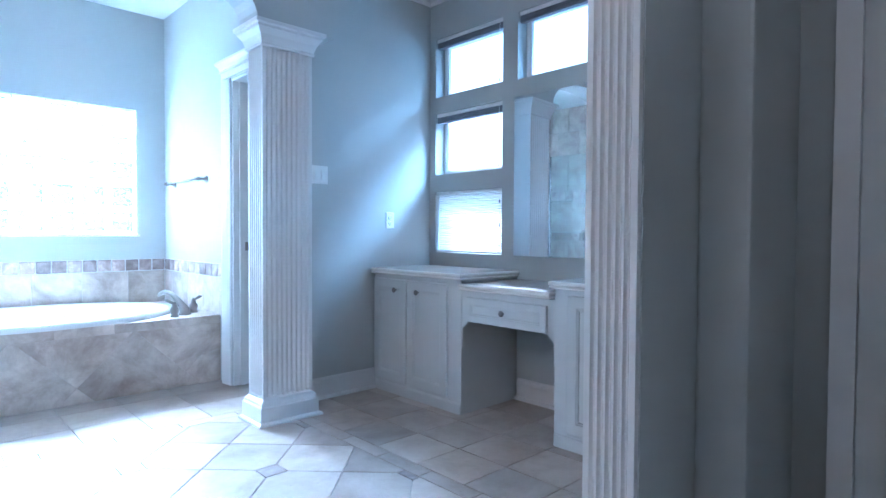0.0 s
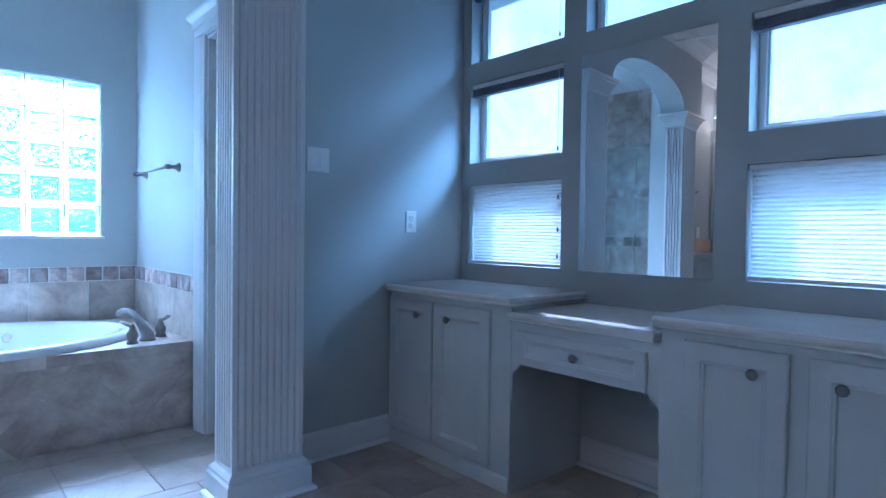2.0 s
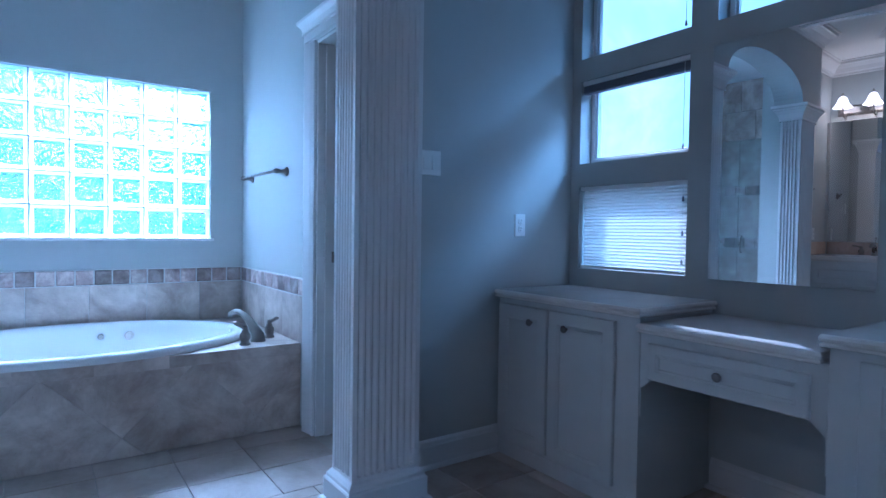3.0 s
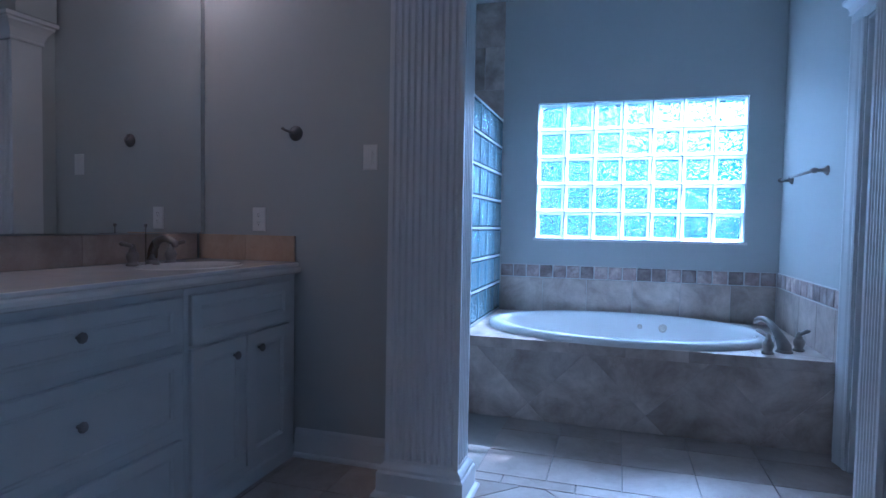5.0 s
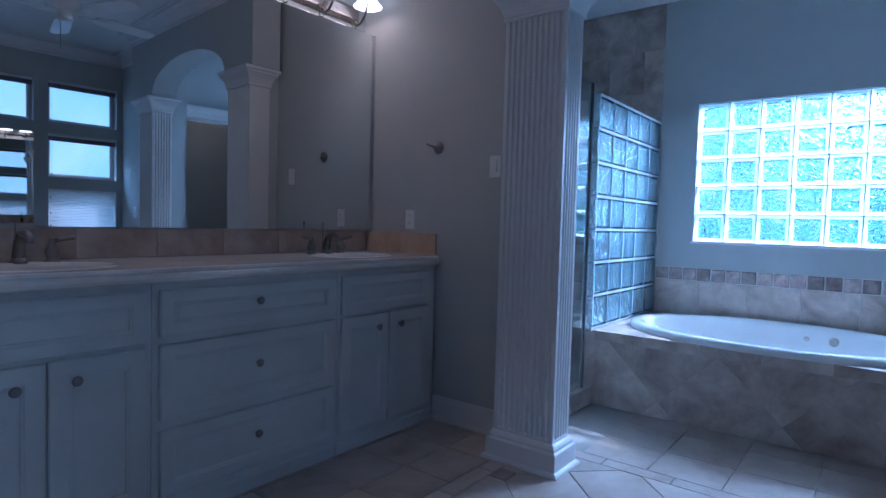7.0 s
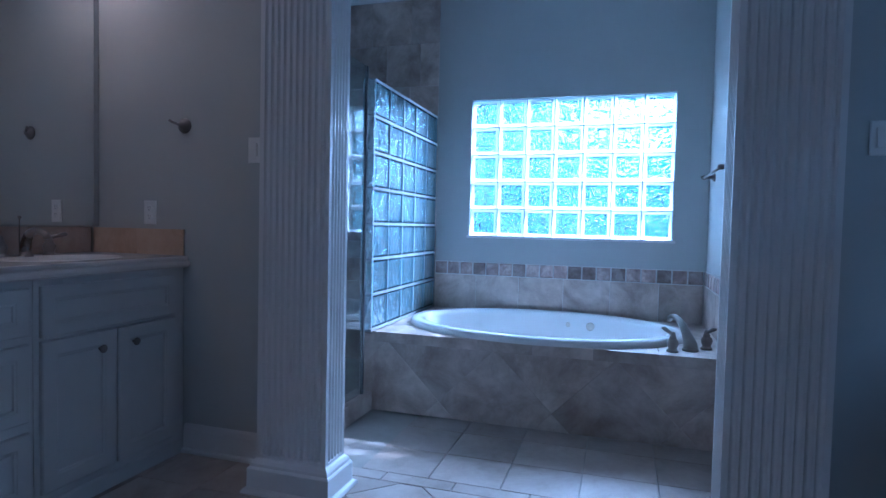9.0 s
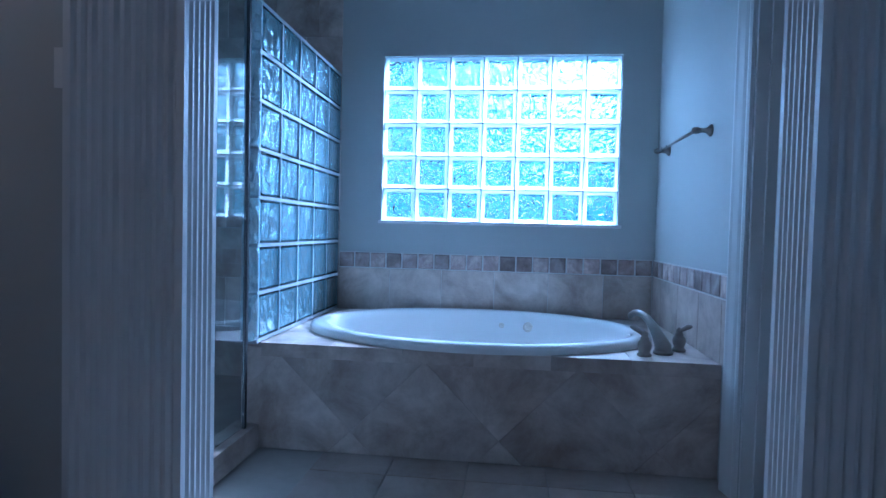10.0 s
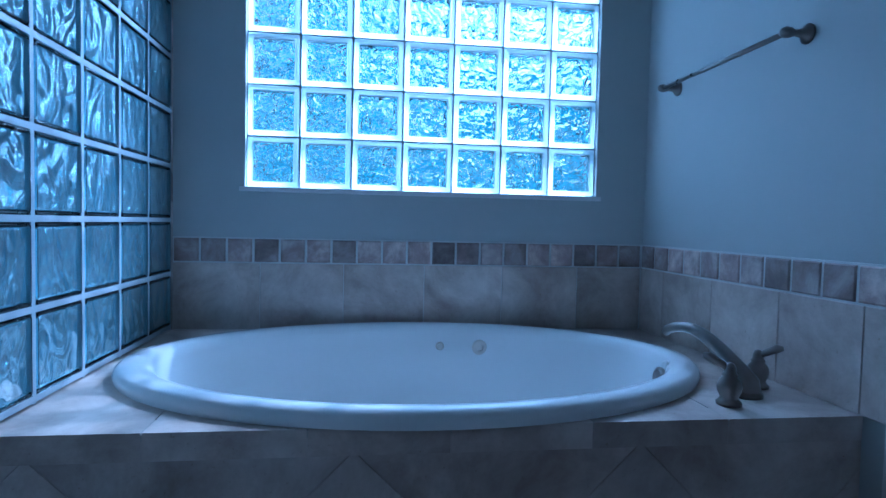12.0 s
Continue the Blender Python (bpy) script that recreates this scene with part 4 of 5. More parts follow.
for sx in (-2.40, -0.966):
    vanity_faucet(sx, -1.045, 0.942)

# ---- mirrors ----
big = empty("wall_mirror", "large frameless wall mirror over the double vanity", "mirror", "", "", (-2.825, YS + 0.096, 1.072))
big.rotation_euler.z = radians(-2.2)
bpy.context.view_layer.update()
mg = part("mirror_glass", box(0.0, 2.24, -0.003, 0.003, 0.0, 1.20, 0.0012), MIRROR)
mb = part("backing", rings([[(0.004, -0.090, z), (2.235, -0.0075, z), (2.235, -0.0032, z), (0.004, -0.0032, z)] for z in (0.002, 1.198)]), WALL)
mt = part("edge_strip", box(-0.030, -0.0015, -0.094, 0.001, 0.0, 1.20, 0.001), WALL)
for o in (mg, mb, mt):
    o.parent = big
glass_plan = [(-2.021, YN - 0.001), (-1.407, YN - 0.001), (-1.407, YN - 0.006), (-2.021, YN - 0.006 - 0.614 * math.tan(radians(2.5)))]
thing("desk_mirror", rings([[(x, y, 0.926) for x, y in glass_plan], [(x, y, 1.937) for x, y in glass_plan]]), MIRROR, "frameless rectangular mirror over the make-up desk", "mirror")

# ---- vanity lights ----


def bar_light(x):
    root = empty("vanity_light", "antique nickel bar light with three lit frosted bell shades", "light fixture", "vanity lights", "", (x, YS, 2.35))
    bm = moulded(-0.33, 0.33, -0.05, 0.05, [(0.0, 0.0), (0.0, 0.012), (-0.008, 0.020), (-0.014, 0.022), (-0.02, 0.030)])
    bmesh.ops.transform(bm, matrix=Matrix.Translation((x, YS + 0.002, 2.385)) @ Matrix.Rotation(radians(-90), 4, "X"), verts=bm.verts)
    part("backplate", bm, NICKEL, root)
    for dx in (-0.25, 0.0, 0.25):
        c = Vector((x + dx, YS + 0.17, 2.44))
        part("arm", tube(bezier((c.x, YS + 0.02, 2.38), (c.x, YS + 0.08, 2.20), (c.x, YS + 0.20, 2.36), (c.x, YS + 0.17, 2.53), 14), 0.007, 8), NICKEL, root, "", True)
        part("scroll", tube([(c.x, YS + 0.06 + 0.022 * math.cos(a * 0.5), 2.305 + 0.022 * math.sin(a * 0.5)) for a in range(0, 12)], 0.005, 6), NICKEL, root, "", True)
        sh = part("shade", rings([[(c.x + r * math.cos(2 * math.pi * i / 24), c.y + r * math.sin(2 * math.pi * i / 24), 2.44 + h) for i in range(24)] for r, h in ((0.084, -0.048), (0.074, -0.036), (0.054, -0.012), (0.042, 0.022), (0.032, 0.048), (0.018, 0.060))], False), SHADE_GLASS, root, "lit frosted glass bell shade", True)
        sh.visible_shadow = False
        part("finial", lathe([(0.020, 0.0), (0.022, 0.006), (0.012, 0.014), (0.008, 0.022), (0.011, 0.028), (0.003, 0.040)], (c.x, c.y, 2.498), "z", 12), NICKEL, root)
    return root


bar_light(-2.46)
bar_light(-0.95)

# ---- make-up desk along the windows ----
DF = 2.625


def desk_unit(x0, x1, label, doors):
    root = empty("desk_cabinet", label, "cabinet", "make-up desk cabinets", "", ((x0 + x1) / 2, DF, 0))
    carcass(root, x0, x1, DF, YN - 0.002, 0.790, -1)
    for a, b, k in doors:
        d = part("door", panel_front(a, b, 0.085, 0.764, DF, -1, 0.055), CABINET, root)
        knob((k, DF - 0.018, 0.695), -1, d)
    return root


desk_unit(XW + 0.008, -2.012, "white painted cabinet with two panelled doors beside the make-up desk", ((-2.838, -2.505, -2.598), (-2.492, -2.124, -2.378)))
desk_unit(-1.352, -0.57, "white painted cabinet with two panelled doors under the window counter", ((-1.270, -0.967, -1.055), (-0.917, -0.61, -0.832)))
desk = empty("makeup_desk", "white painted make-up desk with one drawer over an open knee space", "desk", "", "", (-1.68, DF, 0.5))
poly = [(-2.010, 0.735), (-2.010, 0.40), (-2.006, 0.40), (-2.006, 0.515), (-1.962, 0.557), (-1.405, 0.557), (-1.358, 0.515), (-1.358, 0.40), (-1.354, 0.40), (-1.354, 0.735)]
bm = bmesh.new()
fa_ = [bm.verts.new((u, DF + 0.004, v)) for u, v in poly]
fb_ = [bm.verts.new((u, DF + 0.024, v)) for u, v in poly]
bm.faces.new(fa_)
bm.faces.new(fb_[::-1])
for i in range(len(poly)):
    j = (i + 1) % len(poly)
    bm.faces.new((fa_[i], fa_[j], fb_[j], fb_[i]))
part("apron", bm, CABINET, desk)
dd = part("drawer", panel_front(-1.968, -1.400, 0.560, 0.700, DF + 0.004, -1, 0.035), CABINET, desk)
knob((-1.68, DF - 0.014, 0.633), -1, dd)
part("drawer_box", box(-1.95, -1.42, DF + 0.03, DF + 0.45, 0.58, 0.72), CABINET, desk)


def counter(name, x0, x1, z1, thick, steps, label):
    """A marble top: a slab and, under its rim, a stepped edge moulding."""
    root = empty(name, label, "countertop", "make-up desk counters", "", ((x0 + x1) / 2, YN - 0.3, z1 - thick))
    y0, y1 = DF - 0.040, YN - 0.009
    part("slab", rings([rect(x0, x1, y0, y1, z1 + dz, g) for g, dz in ((-0.008, -thick * 0.52), (-0.002, -thick * 0.5), (0.0, -thick * 0.3), (-0.003, -0.004), (-0.008, 0.0))]), MARBLE, root)
    part("edge_moulding", rings([rect(x0, x1, y0, y1, z1 - thick + dz, g) for g, dz in steps]), MARBLE, root)
    return root


STEPS = ((-0.012, 0.0), (-0.004, 0.003), (-0.003, 0.010), (-0.009, 0.016), (-0.009, 0.0185))
counter("countertop", XW + 0.009, -1.985, 0.832, 0.040, STEPS, "glossy cream marble counter with stepped edge on the cabinet")
counter("countertop", -1.370, -0.575, 0.832, 0.040, STEPS, "glossy cream marble counter with stepped edge under the window")
counter("makeup_countertop", -2.003, -1.359, 0.776, 0.038, STEPS, "glossy cream marble make-up desk top, lower than its neighbours")

# ---- plates on the walls ----


def plate(at, normal_x, kind, label):
    """A wall plate facing east: two rockers, one dimmer or a duplex outlet."""
    w = 0.116 if kind == "double" else 0.072
    h = 0.116
    x, y, z = at
    root = empty("light_switch" if kind != "outlet" else "wall_outlet", label, "switch" if kind != "outlet" else "outlet", "", "", at)
    part("plate", rings([[(x + d, y + sy * (w / 2 - g), z + sz * (h / 2 - g)) for sy, sz in ((-1, -1), (1, -1), (1, 1), (-1, 1))] for g, d in ((0.0, 0.0), (0.0, 0.003), (0.004, 0.006))]), PLASTIC, root)
    if kind == "double":
        for dy in (-0.023, 0.023):
            part("rocker_frame", ring_frame_x(y + dy - 0.018, y + dy + 0.018, z - 0.035, z + 0.035, x + 0.0061, x + 0.0078, 0.002), PLASTIC, root)
            bm = rings([[(x + 0.0062, y + dy - 0.015, z - 0.032), (x + 0.0062, y + dy + 0.015, z - 0.032), (x + 0.0062, y + dy + 0.015, z + 0.032), (x + 0.0062, y + dy - 0.015, z + 0.032)], [(x + 0.0115, y + dy - 0.015, z - 0.032), (x + 0.0115, y + dy + 0.015, z - 0.032), (x + 0.0085, y + dy + 0.015, z + 0.032), (x + 0.0085, y + dy - 0.015, z + 0.032)]])
            part("rocker", bm, PLASTIC, root)
    elif kind == "dimmer":
        part("paddle", box(x + 0.006, x + 0.010, y - 0.014, y + 0.010, z - 0.032, z + 0.032, 0.002), PLASTIC, root)
        part("slider", box(x + 0.006, x + 0.009, y + 0.0125, y + 0.0155, z - 0.03, z + 0.03, 0.001), PLASTIC, root)
    else:
        for dz in (-0.020, 0.020):
            f = part("socket", lathe([(0.0165, 0.0), (0.0165, 0.002), (0.0150, 0.003), (0.002, 0.003)], (x + 0.006, y, z + dz), "x", 20), PLASTIC, root)
            for dy in (-0.006, 0.006):
                part("slot", box(x + 0.0089, x + 0.0094, y + dy - 0.001, y + dy + 0.001, z + dz + 0.001, z + dz + 0.009), SLOT, f)
            part("slot", lathe([(0.0026, 0.0), (0.0026, 0.0005)], (x + 0.0089, y, z + dz - 0.007), "x", 10), SLOT, f)
    for dz in ((-0.045, 0.045) if kind != "outlet" else (0.0,)):
        part("screw", lathe([(0.003, 0.0), (0.0025, 0.001)], (x + 0.006, y, z + dz), "x", 8), PLASTIC, root)
    return root


def ring_frame_x(y0, y1, z0, z1, x0, x1, w):
    bm = ring_frame(y0, y1, z0, z1, x0, x1, w, 0.0004)
    for v in bm.verts:
        v.co = Vector((v.co.y, v.co.x, v.co.z))
    return bm


plate((XW, 2.192, 1.435), 1, "double", "white double rocker light switch on the wall")
plate((XW, 2.757, 1.155), 1, "outlet", "white duplex outlet above the counter")
plate((XW, -0.243, 1.437), 1, "dimmer", "white dimmer switch beside the column")
plate((XW, -0.834, 1.145), 1, "outlet", "white duplex outlet above the stone splash")

hook = empty("robe_hook", "dark nickel robe hook with round rose", "hook", "", "", (XW, -0.632, 1.557))
part("rose", lathe([(0.036, 0.0), (0.036, 0.004), (0.033, 0.010), (0.022, 0.015), (0.015, 0.027), (0.007, 0.031)], (XW, -0.632, 1.557), "x", 22), DARK_METAL, hook, "", True)
part("arm", tube([(XW + 0.02, -0.632, 1.557), (XW + 0.034, -0.645, 1.560), (XW + 0.045, -0.667, 1.569), (XW + 0.048, -0.679, 1.577)], [0.007, 0.006, 0.006, 0.008], 10), DARK_METAL, hook, "", True)

# ---- ceiling fan ----
fan = empty("ceiling_fan", "white five-blade ceiling fan with pull chain", "ceiling fan", "", "", (-1.75, 1.0, CEIL))
FX, FY = -1.75, 1.0
part("canopy", lathe([(0.07, 0.0), (0.068, -0.02), (0.03, -0.05), (0.016, -0.055), (0.014, -0.06), (0.014, -0.21)], (FX, FY, CEIL - 0.001), "z", 24), TRIM, fan, "", True)
part("motor", lathe([(0.03, 0.0), (0.10, -0.012), (0.125, -0.04), (0.125, -0.08), (0.09, -0.105), (0.05, -0.11), (0.05, -0.15), (0.042, -0.165), (0.01, -0.17)], (FX, FY, CEIL - 0.195), "z", 28), TRIM, fan, "", True)
for k in range(5):
    a = 2 * math.pi * k / 5 + 0.5
    m = Matrix.Translation((FX, FY, CEIL - 0.295)) @ Matrix.Rotation(a, 4, "Z") @ Matrix.Rotation(radians(10), 4, "X")
    loop = [(0.20, -0.055), (0.32, -0.065), (0.58, -0.068), (0.625, -0.055), (0.64, -0.02), (0.64, 0.02), (0.625, 0.055), (0.58, 0.068), (0.32, 0.065), (0.20, 0.055)]
    blade = part("blade", rings([[m @ Vector((u, v, -0.004)) for u, v in loop], [m @ Vector((u, v, 0.004)) for u, v in loop]]), TRIM, fan)
    iron = [(0.10, -0.016), (0.17, -0.012), (0.21, -0.03), (0.27, -0.03), (0.28, 0.0), (0.27, 0.03), (0.21, 0.03), (0.17, 0.012), (0.10, 0.016)]
    part("blade_iron", rings([[m @ Vector((u, v, -0.010)) for u, v in iron], [m @ Vector((u, v, -0.0045)) for u, v in iron]]), TRIM, blade)
part("pull_chain", tube([(FX + 0.03, FY, CEIL - 0.36), (FX + 0.03, FY, CEIL - 0.57)], 0.0018, 6), NICKEL, fan)

# ---- shower ----
SHX1 = -3.0
curb = structure("shower_curb", box(XT - 0.03, SHX1, -0.165, -0.042, 0, 0.11, 0.004), WALL_STONE, "travertine shower curb", "curb")
door = empty("shower_door", "frameless clear glass shower door with curved handle", "shower door", "", "", (-3.35, -0.075, 0.11))
pane = part("pane", box(-3.655, SHX1 + 0.004, -0.080, -0.070, 0.122, 2.02, 0.0015), DOOR_GLASS, door)
pane.visible_shadow = False
part("seal", box(-3.671, -3.655, -0.085, -0.062, 0.115, 2.02, 0.003), BLACK_SEAL, door, "dark jamb seal")
part("handle", tube(bezier((-3.21, -0.07, 0.96), (-3.21, -0.01, 0.94), (-3.21, -0.01, 1.13), (-3.21, -0.07, 1.11), 12), 0.008, 10), NICKEL, door, "", True)

# both fixtures are out of view; the hall one is an addition for warm fill
for lx, ly, where in ((-3.7, 2.6, "toilet room"), (0.5, 0.6, "hall")):
    unseen_lamp = empty("ceiling_light", "small lit glass ceiling light, unseen, in the " + where, "light fixture", "ceiling lights", "", (lx, ly, CEIL))
    part("base", lathe([(0.09, 0.0), (0.09, -0.02), (0.05, -0.035)], (lx, ly, CEIL - 0.001), "z", 20), TRIM, unseen_lamp)
    lamp_globe = part("globe", lathe([(0.05, -0.03), (0.11, -0.07), (0.12, -0.10), (0.09, -0.15), (0.01, -0.17)], (lx, ly, CEIL - 0.005), "z", 20), SHADE_GLASS, unseen_lamp, "", True)
    lamp_globe.visible_shadow = False

# ---- hall side of the entry ----
hall = empty("linen_cabinet", "tall cream painted linen cabinet with panelled fronts", "cabinet", "", "", (0.2, 2.5, 0))
part("body", box(-0.06, 0.75, 2.42, 3.0, 0, 2.3, 0.004), CABINET, hall)
for z0, z1 in ((0.1, 0.62), (0.64, 0.90), (0.92, 1.20), (1.22, 2.25)):
    part("front", panel_front(0.02, 0.70, z0, z1, 2.42, -1, 0.06), CABINET, hall)
structure("trim_hall_casing", moulded(-0.13, -0.06, 2.40, 2.43, [(0.0, 0.0), (0.0, 2.35)]), TRIM, "white painted casing beside the linen cabinet", "casing")
structure("wall_hall_north", box(-0.24, 1.35, 2.44, 2.56, 0, CEIL), WALL, "grey painted hall wall", "wall")

# ---- stone tiles ----


def on_floor(u, v, w):
    return (u, v, -0.010 + w)


floor_ob = bpy.data.objects["floor"]


def square_field(x_edges, y_edges):
    for a, b in zip(x_edges, x_edges[1:]):
        for c, d in zip(y_edges, y_edges[1:]):
            tile([(a, c), (b, c), (b, d), (a, d)], on_floor, 0.010, floor_ob, FLOOR_STONE, "tile", 0.0022, 0.0018)


YF = [YS + 0.02, -0.90, -0.575, -0.25, 0.075 - 0.147, 0.255, 0.577, 0.90, 1.223, 1.546, Y1 - 0.002]
square_field([XT - 0.01, -3.565, -3.26, -2.97], [y for y in YF if y > -0.06])
for c, d in zip(YF, YF[1:]):
    if d > 0:
        tile([(-2.97, c + 0.13), (-2.885, c + 0.13), (-2.885, min(d + 0.13, Y1)), (-2.97, min(d + 0.13, Y1))], on_floor, 0.010, floor_ob, FLOOR_STONE, "tile", 0.0022, 0.0018)
xs = [XW + 0.002, -2.56, -2.255, -1.95, -1.645, -1.34, -1.035, -0.73, -0.43]
square_field(xs, [1.965, 2.24, 2.545, 2.85, YN - 0.004])
for a, b in zip(xs, xs[1:]):
    tile([(a + 0.11, 1.88), (b + 0.11, 1.88), (b + 0.11, 1.965), (a + 0.11, 1.965)], on_floor, 0.010, floor_ob, FLOOR_STONE, "tile", 0.0022, 0.0018)
tile([(-2.97, 1.89), (-2.775, 1.89), (-2.775, 1.965), (-2.97, 1.965)], on_floor, 0.010, floor_ob, FLOOR_STONE, "tile", 0.0022, 0.0018)
square_field(xs, [YS + 0.02, -0.90, -0.60, -0.30, -0.04])
for a, b in zip(xs, xs[1:]):
    tile([(a + 0.09, -0.04), (b + 0.09, -0.04), (b + 0.09, 0.047), (a + 0.09, 0.047)], on_floor, 0.010, floor_ob, FLOOR_STONE, "tile", 0.0022, 0.0018)
square_field([-3.6, -3.3, -3.0], [Y1 + 0.12, 2.35, 2.65, 2.95, YN])
square_field([X0, -4.55, -4.25, -3.95, -3.6], [Y1 + 0.12, 2.35, 2.65, 2.95, YN])
square_field([-0.43, -0.12, 0.19, 0.5, 0.81, 1.12, 1.35], [YS, -0.9, -0.6, -0.3, 0.0, 0.3, 0.6, 0.9, 1.2, 1.5, 1.8, 2.1, 2.4])

# diagonal field with small square inserts
DX0, DX1, DY0, DY1 = -2.885, -0.43, 0.047, 1.88
OX, OY, STEP, INS = -2.48, 0.985, 0.452, 0.052
H = STEP / 2


def cut_corners(poly, centre):
    """The diamond with the corners at inserts cut off square."""
    out = []
    cx, cy = centre
    for (px, py) in poly:
        i, j = (px - OX) / STEP, (py - OY) / STEP
        insert = abs(i - round(i)) < 0.01 and abs(j - round(j)) < 0.01 and (round(i) + round(j)) % 2 == 0
        if not insert:
            out.append((px, py))
        elif abs(px - cx) > abs(py - cy):
            s = 1 if px > cx else -1
            a, b = (px - s * INS, py - s * INS), (px - s * INS, py + s * INS)
            out += [a, b]
        else:
            s = 1 if py > cy else -1
            out += [(px + s * INS, py - s * INS), (px - s * INS, py - s * INS)]
    return out


for i in range(-2, 14):
    for j in range(-6, 6):
        if (i + j) % 2:
            continue
        cx, cy = OX + H * (i + 0.0) + 0.0, OY + H * (j + 1.0)
        diamond = cut_corners([(cx + H, cy), (cx, cy + H), (cx - H, cy), (cx, cy - H)], (cx, cy))
        poly = clip(diamond, DX0, DX1, DY0, DY1)
        if len(poly) >= 3 and span(poly) > 0.03:
            tile(poly, on_floor, 0.010, floor_ob, FLOOR_STONE, "tile", 0.0022, 0.0018)
for i in range(-2, 8):
    for j in range(-4, 4):
        if (i + j) % 2:
            continue
        cx, cy = OX + STEP * i, OY + STEP * j
        poly = clip([(cx - INS, cy - INS), (cx + INS, cy - INS), (cx + INS, cy + INS), (cx - INS, cy + INS)], DX0, DX1, DY0, DY1)
        if len(poly) >= 3 and span(poly) > 0.02:
            tile(poly, on_floor, 0.010, floor_ob, INSERT_STONE, "tile", 0.0022, 0.0018)

# tub front: large diamonds
front_ob = bpy.data.objects["tub_front"]
D = 0.325


def on_front(u, v, w):
    return (XT - 0.012 + w, u, v)


for i in range(-2, 9):
    for j in range(-1, 3):
        if (i + j) % 2:
            continue
        cy, cz = 0.05 + D * i, 0.10 + D * j
        poly = clip([(cy + D, cz), (cy, cz + D), (cy - D, cz), (cy, cz - D)], YB - 0.10, Y1 - 0.002, 0.003, DECK - 0.019)
        if len(poly) >= 3 and span(poly) > 0.02:
            tile(poly, on_front, 0.011, front_ob, WALL_STONE, "tile", 0.0006, 0.0008)

# stone band over the tub
west_ob, towel_ob = bpy.data.objects["wall_west"], bpy.data.objects["wall_towel"]


def on_west(u, v, w):
    return (X0 + w, u, v)


def on_towel(u, v, w):
    return (u, Y1 - w, v)


us = [YB, 0.30, 0.63, 0.96, 1.29, 1.62, Y1 - 0.012]
for a, b in zip(us, us[1:]):
    tile([(a, DECK), (b, DECK), (b, 0.742), (a, 0.742)], on_west, 0.011, west_ob, WALL_STONE, "tile", 0.0015, 0.0015)
n_b = 19
for k in range(n_b):
    a, b = YB + (Y1 - 0.012 - YB) * k / n_b, YB + (Y1 - 0.012 - YB) * (k + 1) / n_b
    tile([(a, 0.742), (b, 0.742), (b, 0.842), (a, 0.842)], on_west, 0.012, west_ob, DARK_STONE, "tile", 0.0045, 0.004)
us = [X0 + 0.012, -4.70, -4.37, -4.04, -3.75, -3.664]
for a, b in zip(us, us[1:]):
    tile([(a, DECK), (b, DECK), (b, 0.742), (a, 0.742)], on_towel, 0.011, towel_ob, WALL_STONE, "tile", 0.0015, 0.0015)
n_b = 11
for k in range(n_b):
    a, b = X0 + 0.012 + (-3.664 - X0 - 0.012) * k / n_b, X0 + 0.012 + (-3.664 - X0 - 0.012) * (k + 1) / n_b
    tile([(a, 0.742), (b, 0.742), (b, 0.842), (a, 0.842)], on_towel, 0.012, towel_ob, DARK_STONE, "tile", 0.0045, 0.004)
bm = box(X0, X0 + 0.007, YB, Y1, DECK, 0.843)
part("grout_bed", bm, PALE_GROUT, west_ob)
bm = box(X0 + 0.007, -3.664, Y1 - 0.007, Y1, DECK, 0.843)
part("grout_bed", bm, PALE_GROUT, towel_ob)

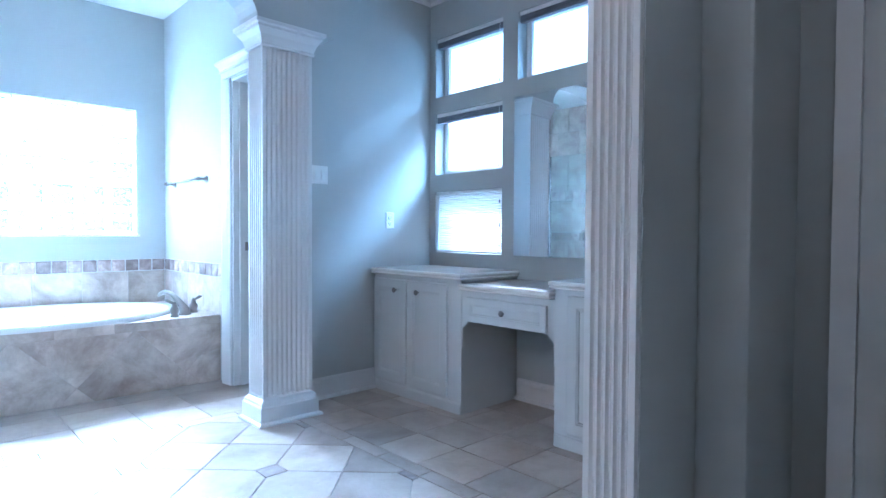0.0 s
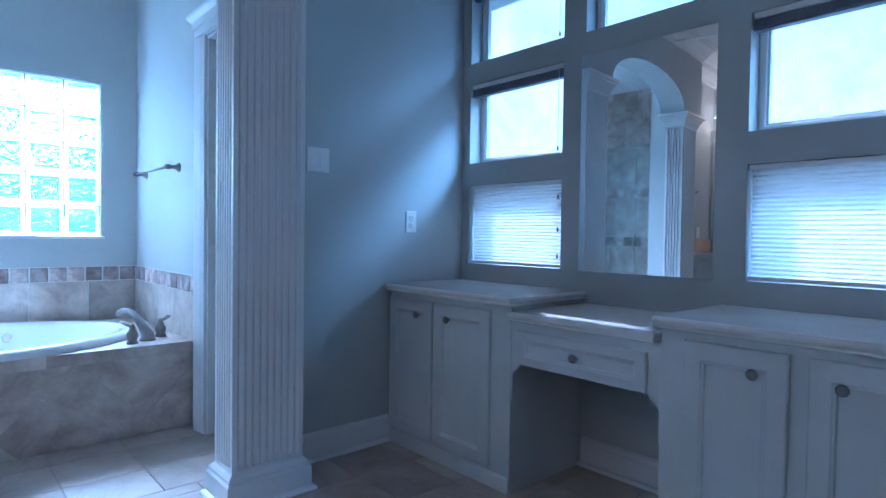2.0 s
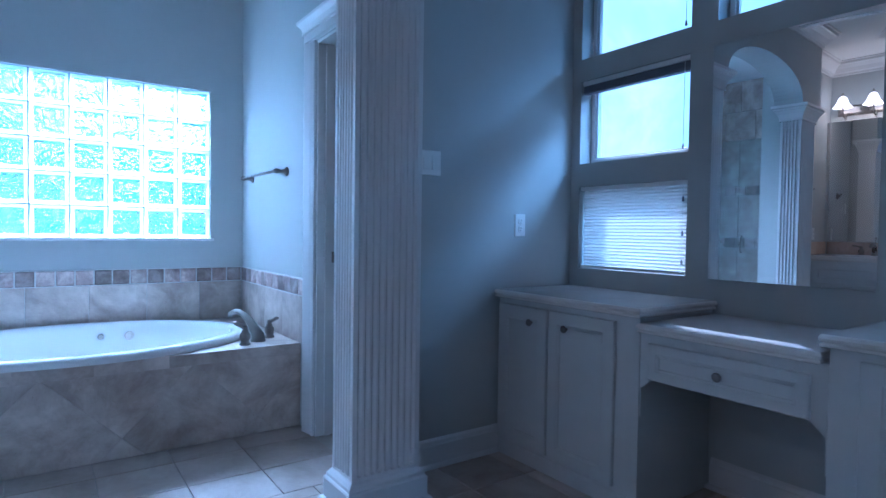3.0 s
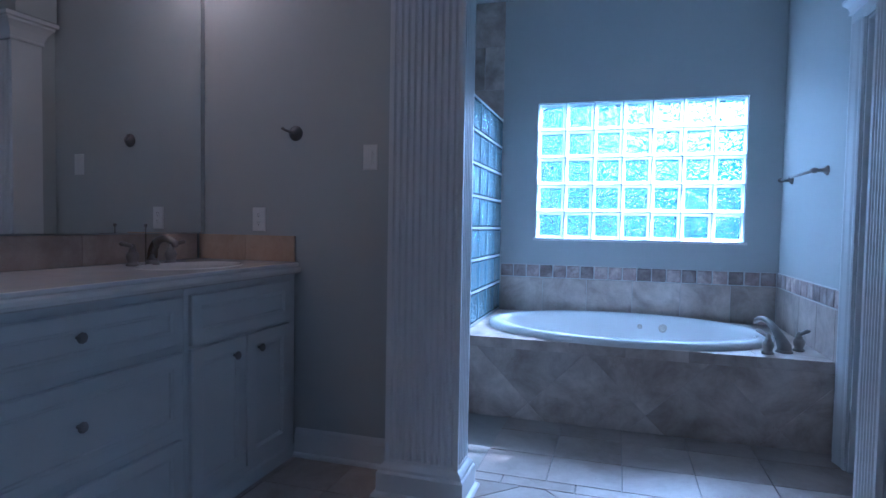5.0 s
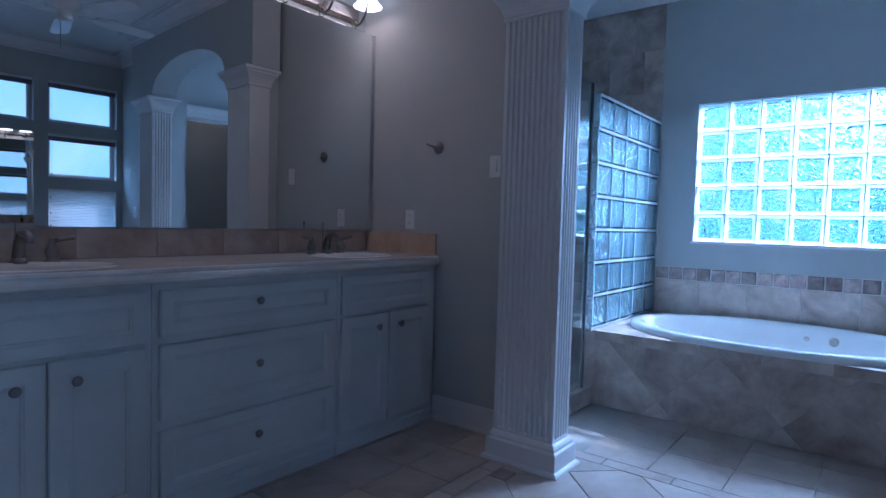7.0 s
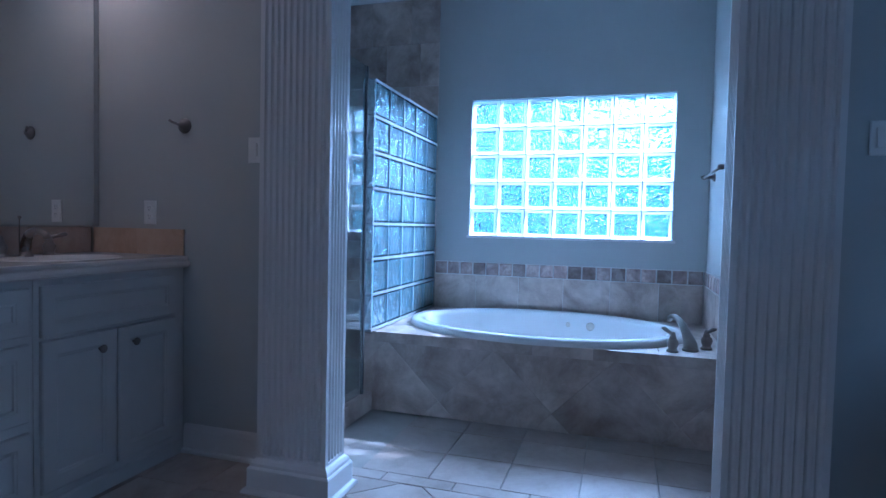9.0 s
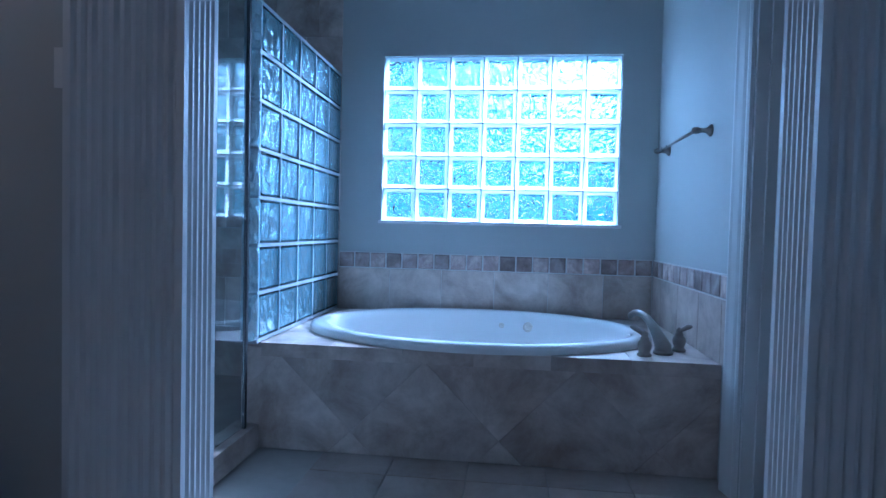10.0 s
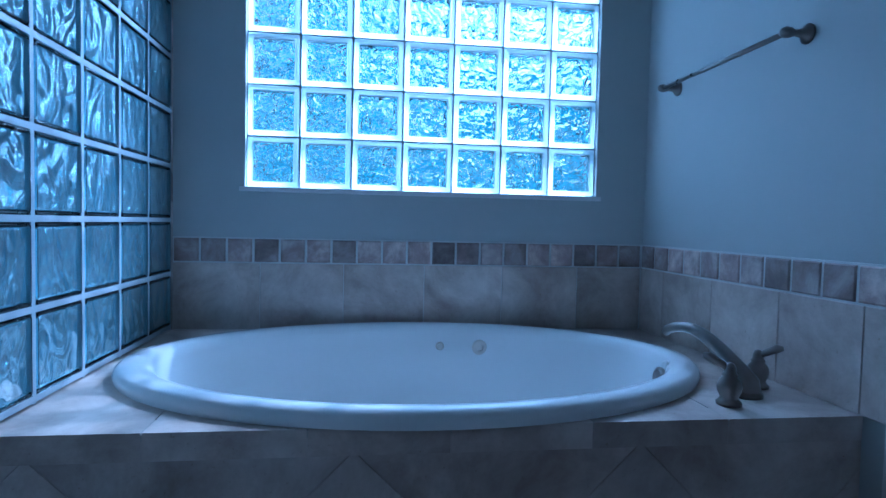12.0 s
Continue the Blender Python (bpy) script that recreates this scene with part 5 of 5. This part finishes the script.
# shower walls
south_ob = bpy.data.objects["wall_south"]
def around_niche(a, b, c, d):
    """The parts of a wall tile that lie outside the niche."""
    n0, n1, m0, m1 = NICHE
    if b <= n0 or a >= n1 or d <= m0 or c >= m1:
        return [(a, b, c, d)]
    out = []
    if a < n0:
        out.append((a, n0, c, d))
    if b > n1:
        out.append((n1, b, c, d))
    a, b = max(a, n0), min(b, n1)
    if c < m0:
        out.append((a, b, c, m0))
    if d > m1:
        out.append((a, b, m1, d))
    return [q for q in out if q[1] - q[0] > 0.015 and q[3] - q[2] > 0.015]


part("niche_back", box(NICHE[0] - 0.002, NICHE[1] + 0.002, YS - 0.149, YS - 0.09, NICHE[2] - 0.002, NICHE[3] + 0.002), WALL_STONE, south_ob, "travertine back of the recessed shower niche")
for side in (NICHE[0], NICHE[1] - 0.01):
    part("niche_side", box(side, side + 0.01, YS - 0.09, YS + 0.009, NICHE[2], NICHE[3]), WALL_STONE, south_ob)
for low in (NICHE[2], NICHE[3] - 0.01):
    part("niche_shelf", box(NICHE[0] + 0.01, NICHE[1] - 0.01, YS - 0.09, YS + 0.009, low, low + 0.01), WALL_STONE, south_ob)
rows_z = [0.0, 0.33, 0.65, 0.975, 1.092, 1.575, 1.68, 2.2, 2.53, CEIL - 0.004]
for k, (z0, z1) in enumerate(zip(rows_z, rows_z[1:])):
    mat = DARK_STONE if z1 - z0 < 0.13 and z0 < 2 else WALL_STONE
    off = 0.16 * (k % 2)
    us = [X0 + 0.012] + [X0 + 0.17 + off + 0.33 * i for i in range(6) if X0 + 0.17 + off + 0.33 * i < SHX1 - 0.08] + [SHX1]
    if mat is DARK_STONE:
        us = [X0 + 0.012 + (SHX1 - X0 - 0.012) * i / 17 for i in range(18)]
    for a, b in zip(us, us[1:]):
        for q in around_niche(a, b, z0, z1):
            tile([(q[0], q[2]), (q[1], q[2]), (q[1], q[3]), (q[0], q[3])], lambda u, v, w: (u, YS + w, v), 0.010, south_ob, mat, "tile", 0.0015, 0.0015)
    us = [YS + 0.012, -0.93 + off * 0.8, -0.60 + off * 0.8, -0.27 + off * 0.5, YB - 0.001]
    for a, b in zip(us, us[1:]):
        tile([(a, z0), (b, z0), (b, z1), (a, z1)], on_west, 0.010, west_ob, mat if z0 < 0.5 or mat is WALL_STONE else DARK_STONE, "tile", 0.0015, 0.0015)
